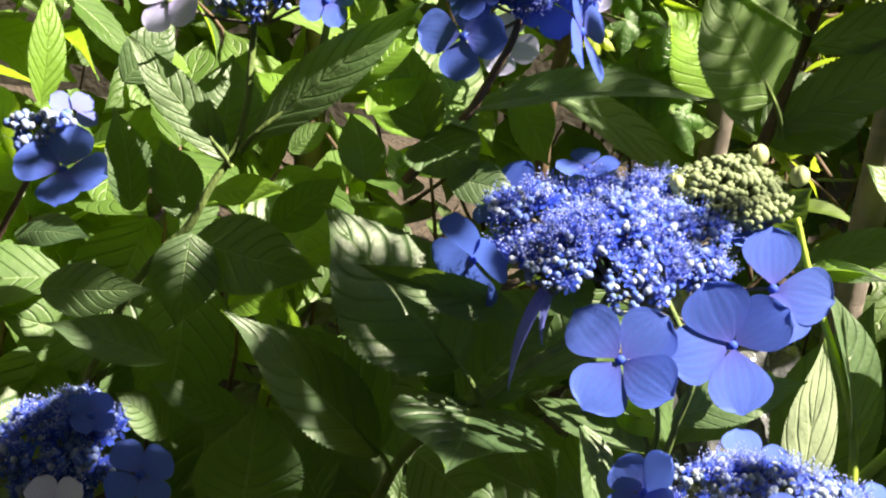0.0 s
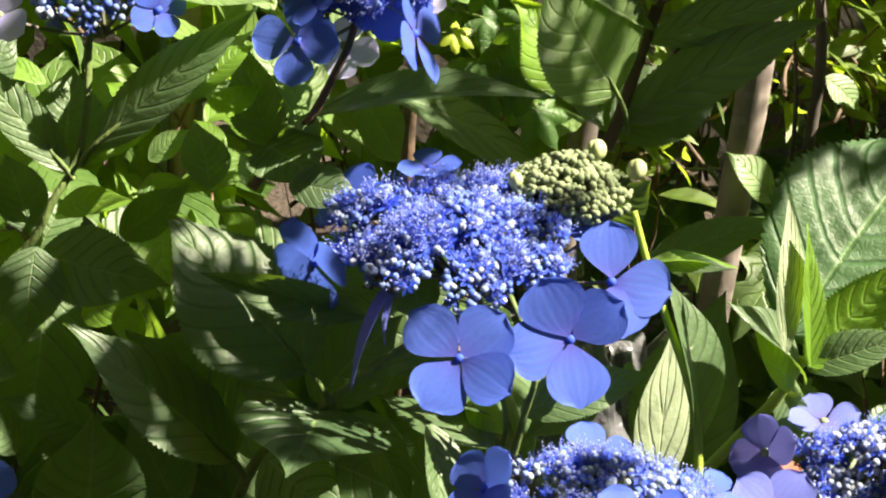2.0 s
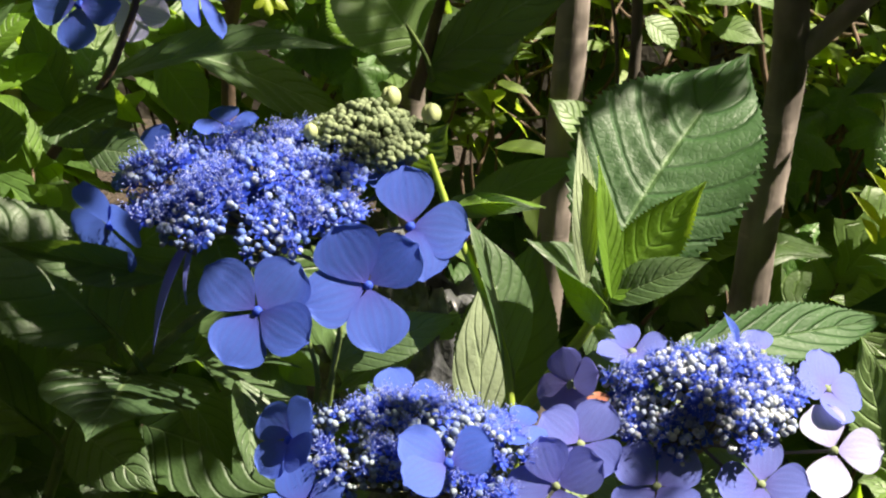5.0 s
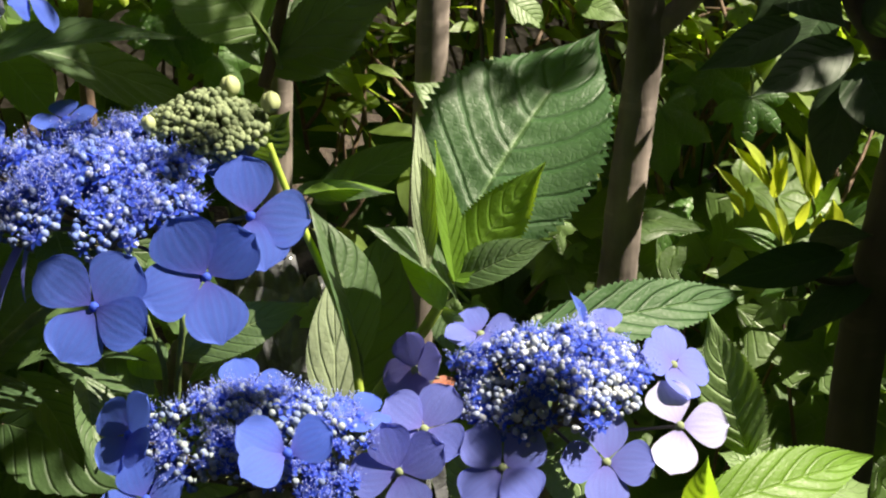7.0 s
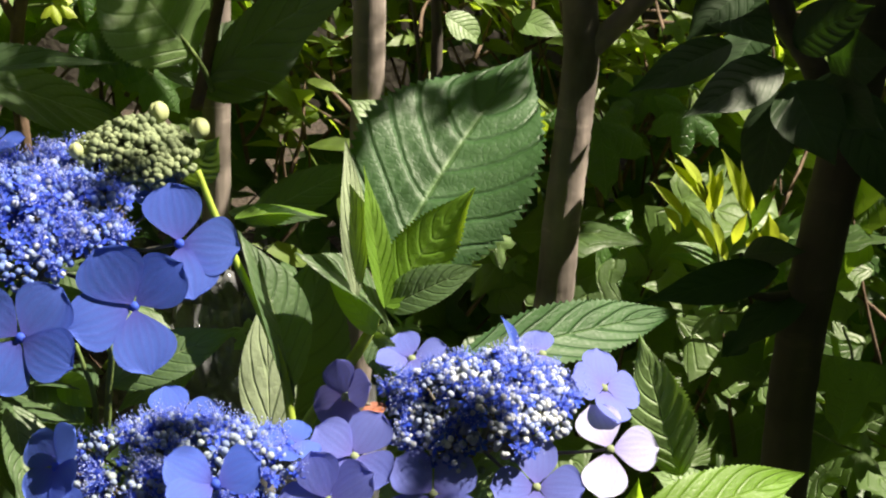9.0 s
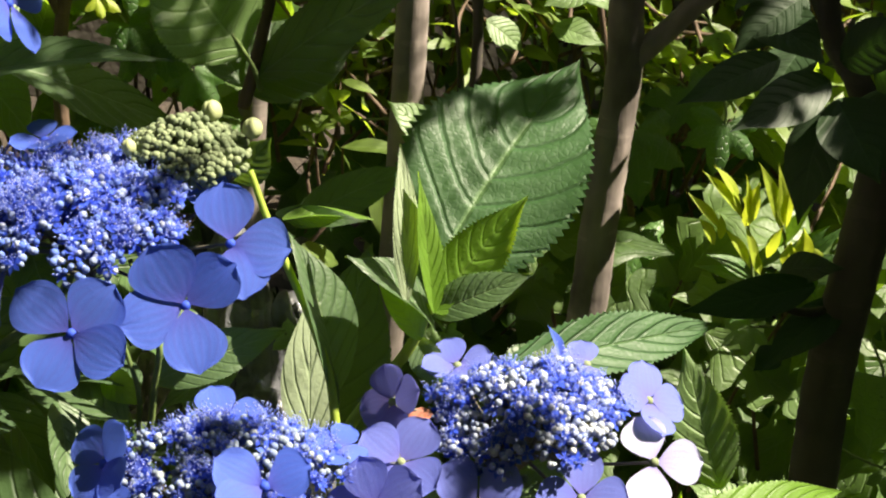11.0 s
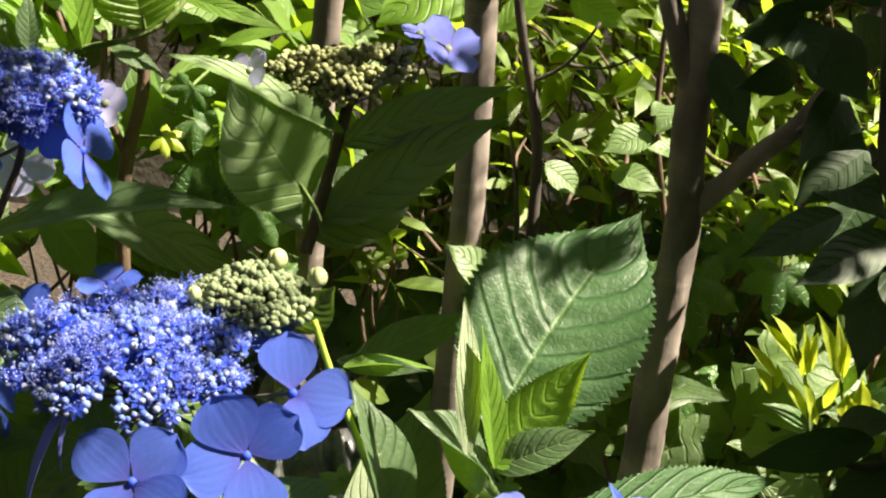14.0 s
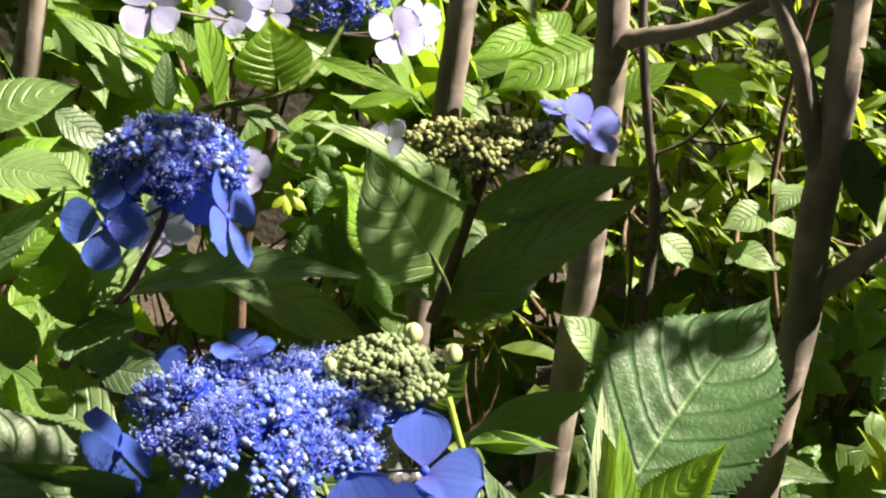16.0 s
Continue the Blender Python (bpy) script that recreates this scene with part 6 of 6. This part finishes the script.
leaf_mass("hydrangea_thicket", 520, (-0.62, 0.70, 0.22), (-0.14, 1.05, 0.90), 0.064, 0.56, BUSH, 51, "mass of hydrangea leaves behind the flowering branches", "thicket", (0.5, -0.25, 0.85), 0.55, keep=slope(0.60, 0.72, 0.8, 0.16), rows=16)
leaf_mass("hydrangea_thicket", 430, (-0.16, 0.87, 0.22), (0.06, 1.25, 0.95), 0.062, 0.50, BUSH, 56, "leaves in the gaps between the slender trunks", "thicket", (0.5, -0.25, 0.85), 0.5, keep=slope(0.69, 0.87, 1.0, 0.12), rows=12)
def high_sun(p, rng):
    """The leafy top of the privet, with few leaves on its bare lower stems."""
    return SUNNY_TOP(p, rng) and noise.noise(Vector(p) * 16.0) > -0.12 and (p[2] > 0.585 + 0.04 * noise.noise(Vector(p) * 8.0) or rng.uniform() < 0.04)


SUNNY_TOP = slope(0.585, 0.865, 1.25, 0.14)
leaf_mass("hydrangea_thicket", 75, (-0.30, 0.655, 0.40), (0.015, 0.76, 0.575), 0.075, 0.58, LOWER, 59, "shaded lower hydrangea leaves among the stems", "thicket", (0.2, -0.6, 0.8), 0.45, rows=24)
leaf_mass("privet_thicket", 4300, (0.08, 0.862, 0.30), (0.70, 1.30, 1.05), 0.037, 0.33, PRIVET, 57, "sunlit thicket of small narrow leaves behind the trunks", "thicket", (0.5, -0.25, 0.9), 0.4, keep=high_sun, droop=-0.3)
leaf_mass("vine_thicket", 230, (0.14, 0.84, 0.25), (0.55, 0.98, 0.585), 0.07, 0.75, THICKET, 53, "shaded lobed vine leaves under the trees", "thicket", (0, -0.7, 0.6), 0.4, lobes=3, rows=12)
leaf_mass("undergrowth", 1500, (-0.8, 0.55, 0.02), (0.9, 1.9, 0.34), 0.07, 0.5, THICKET, 54, "low shaded undergrowth on the soil", "undergrowth", (0, -0.2, 1), 0.4)
leaf_mass("far_shrubs", 2200, (-1.1, 1.25, 0.1), (1.3, 2.4, 1.3), 0.08, 0.45, THICKET, 55, "dense green shrubs at the back", "shrubs", (0.1, -0.4, 0.8), 0.5, keep=slope(0.9, 1.25, 0.4, 0.5))
# added mass in a darker green, so that the gaps read as shade
leaf_mass("vine_thicket", 520, (0.0, 0.93, 0.15), (0.75, 1.25, 0.56), 0.075, 0.7, CROWN, 58, "dark leaves added to fill the shaded gaps behind the vine", "thicket", (0, -0.7, 0.6), 0.4, lobes=3, rows=10)
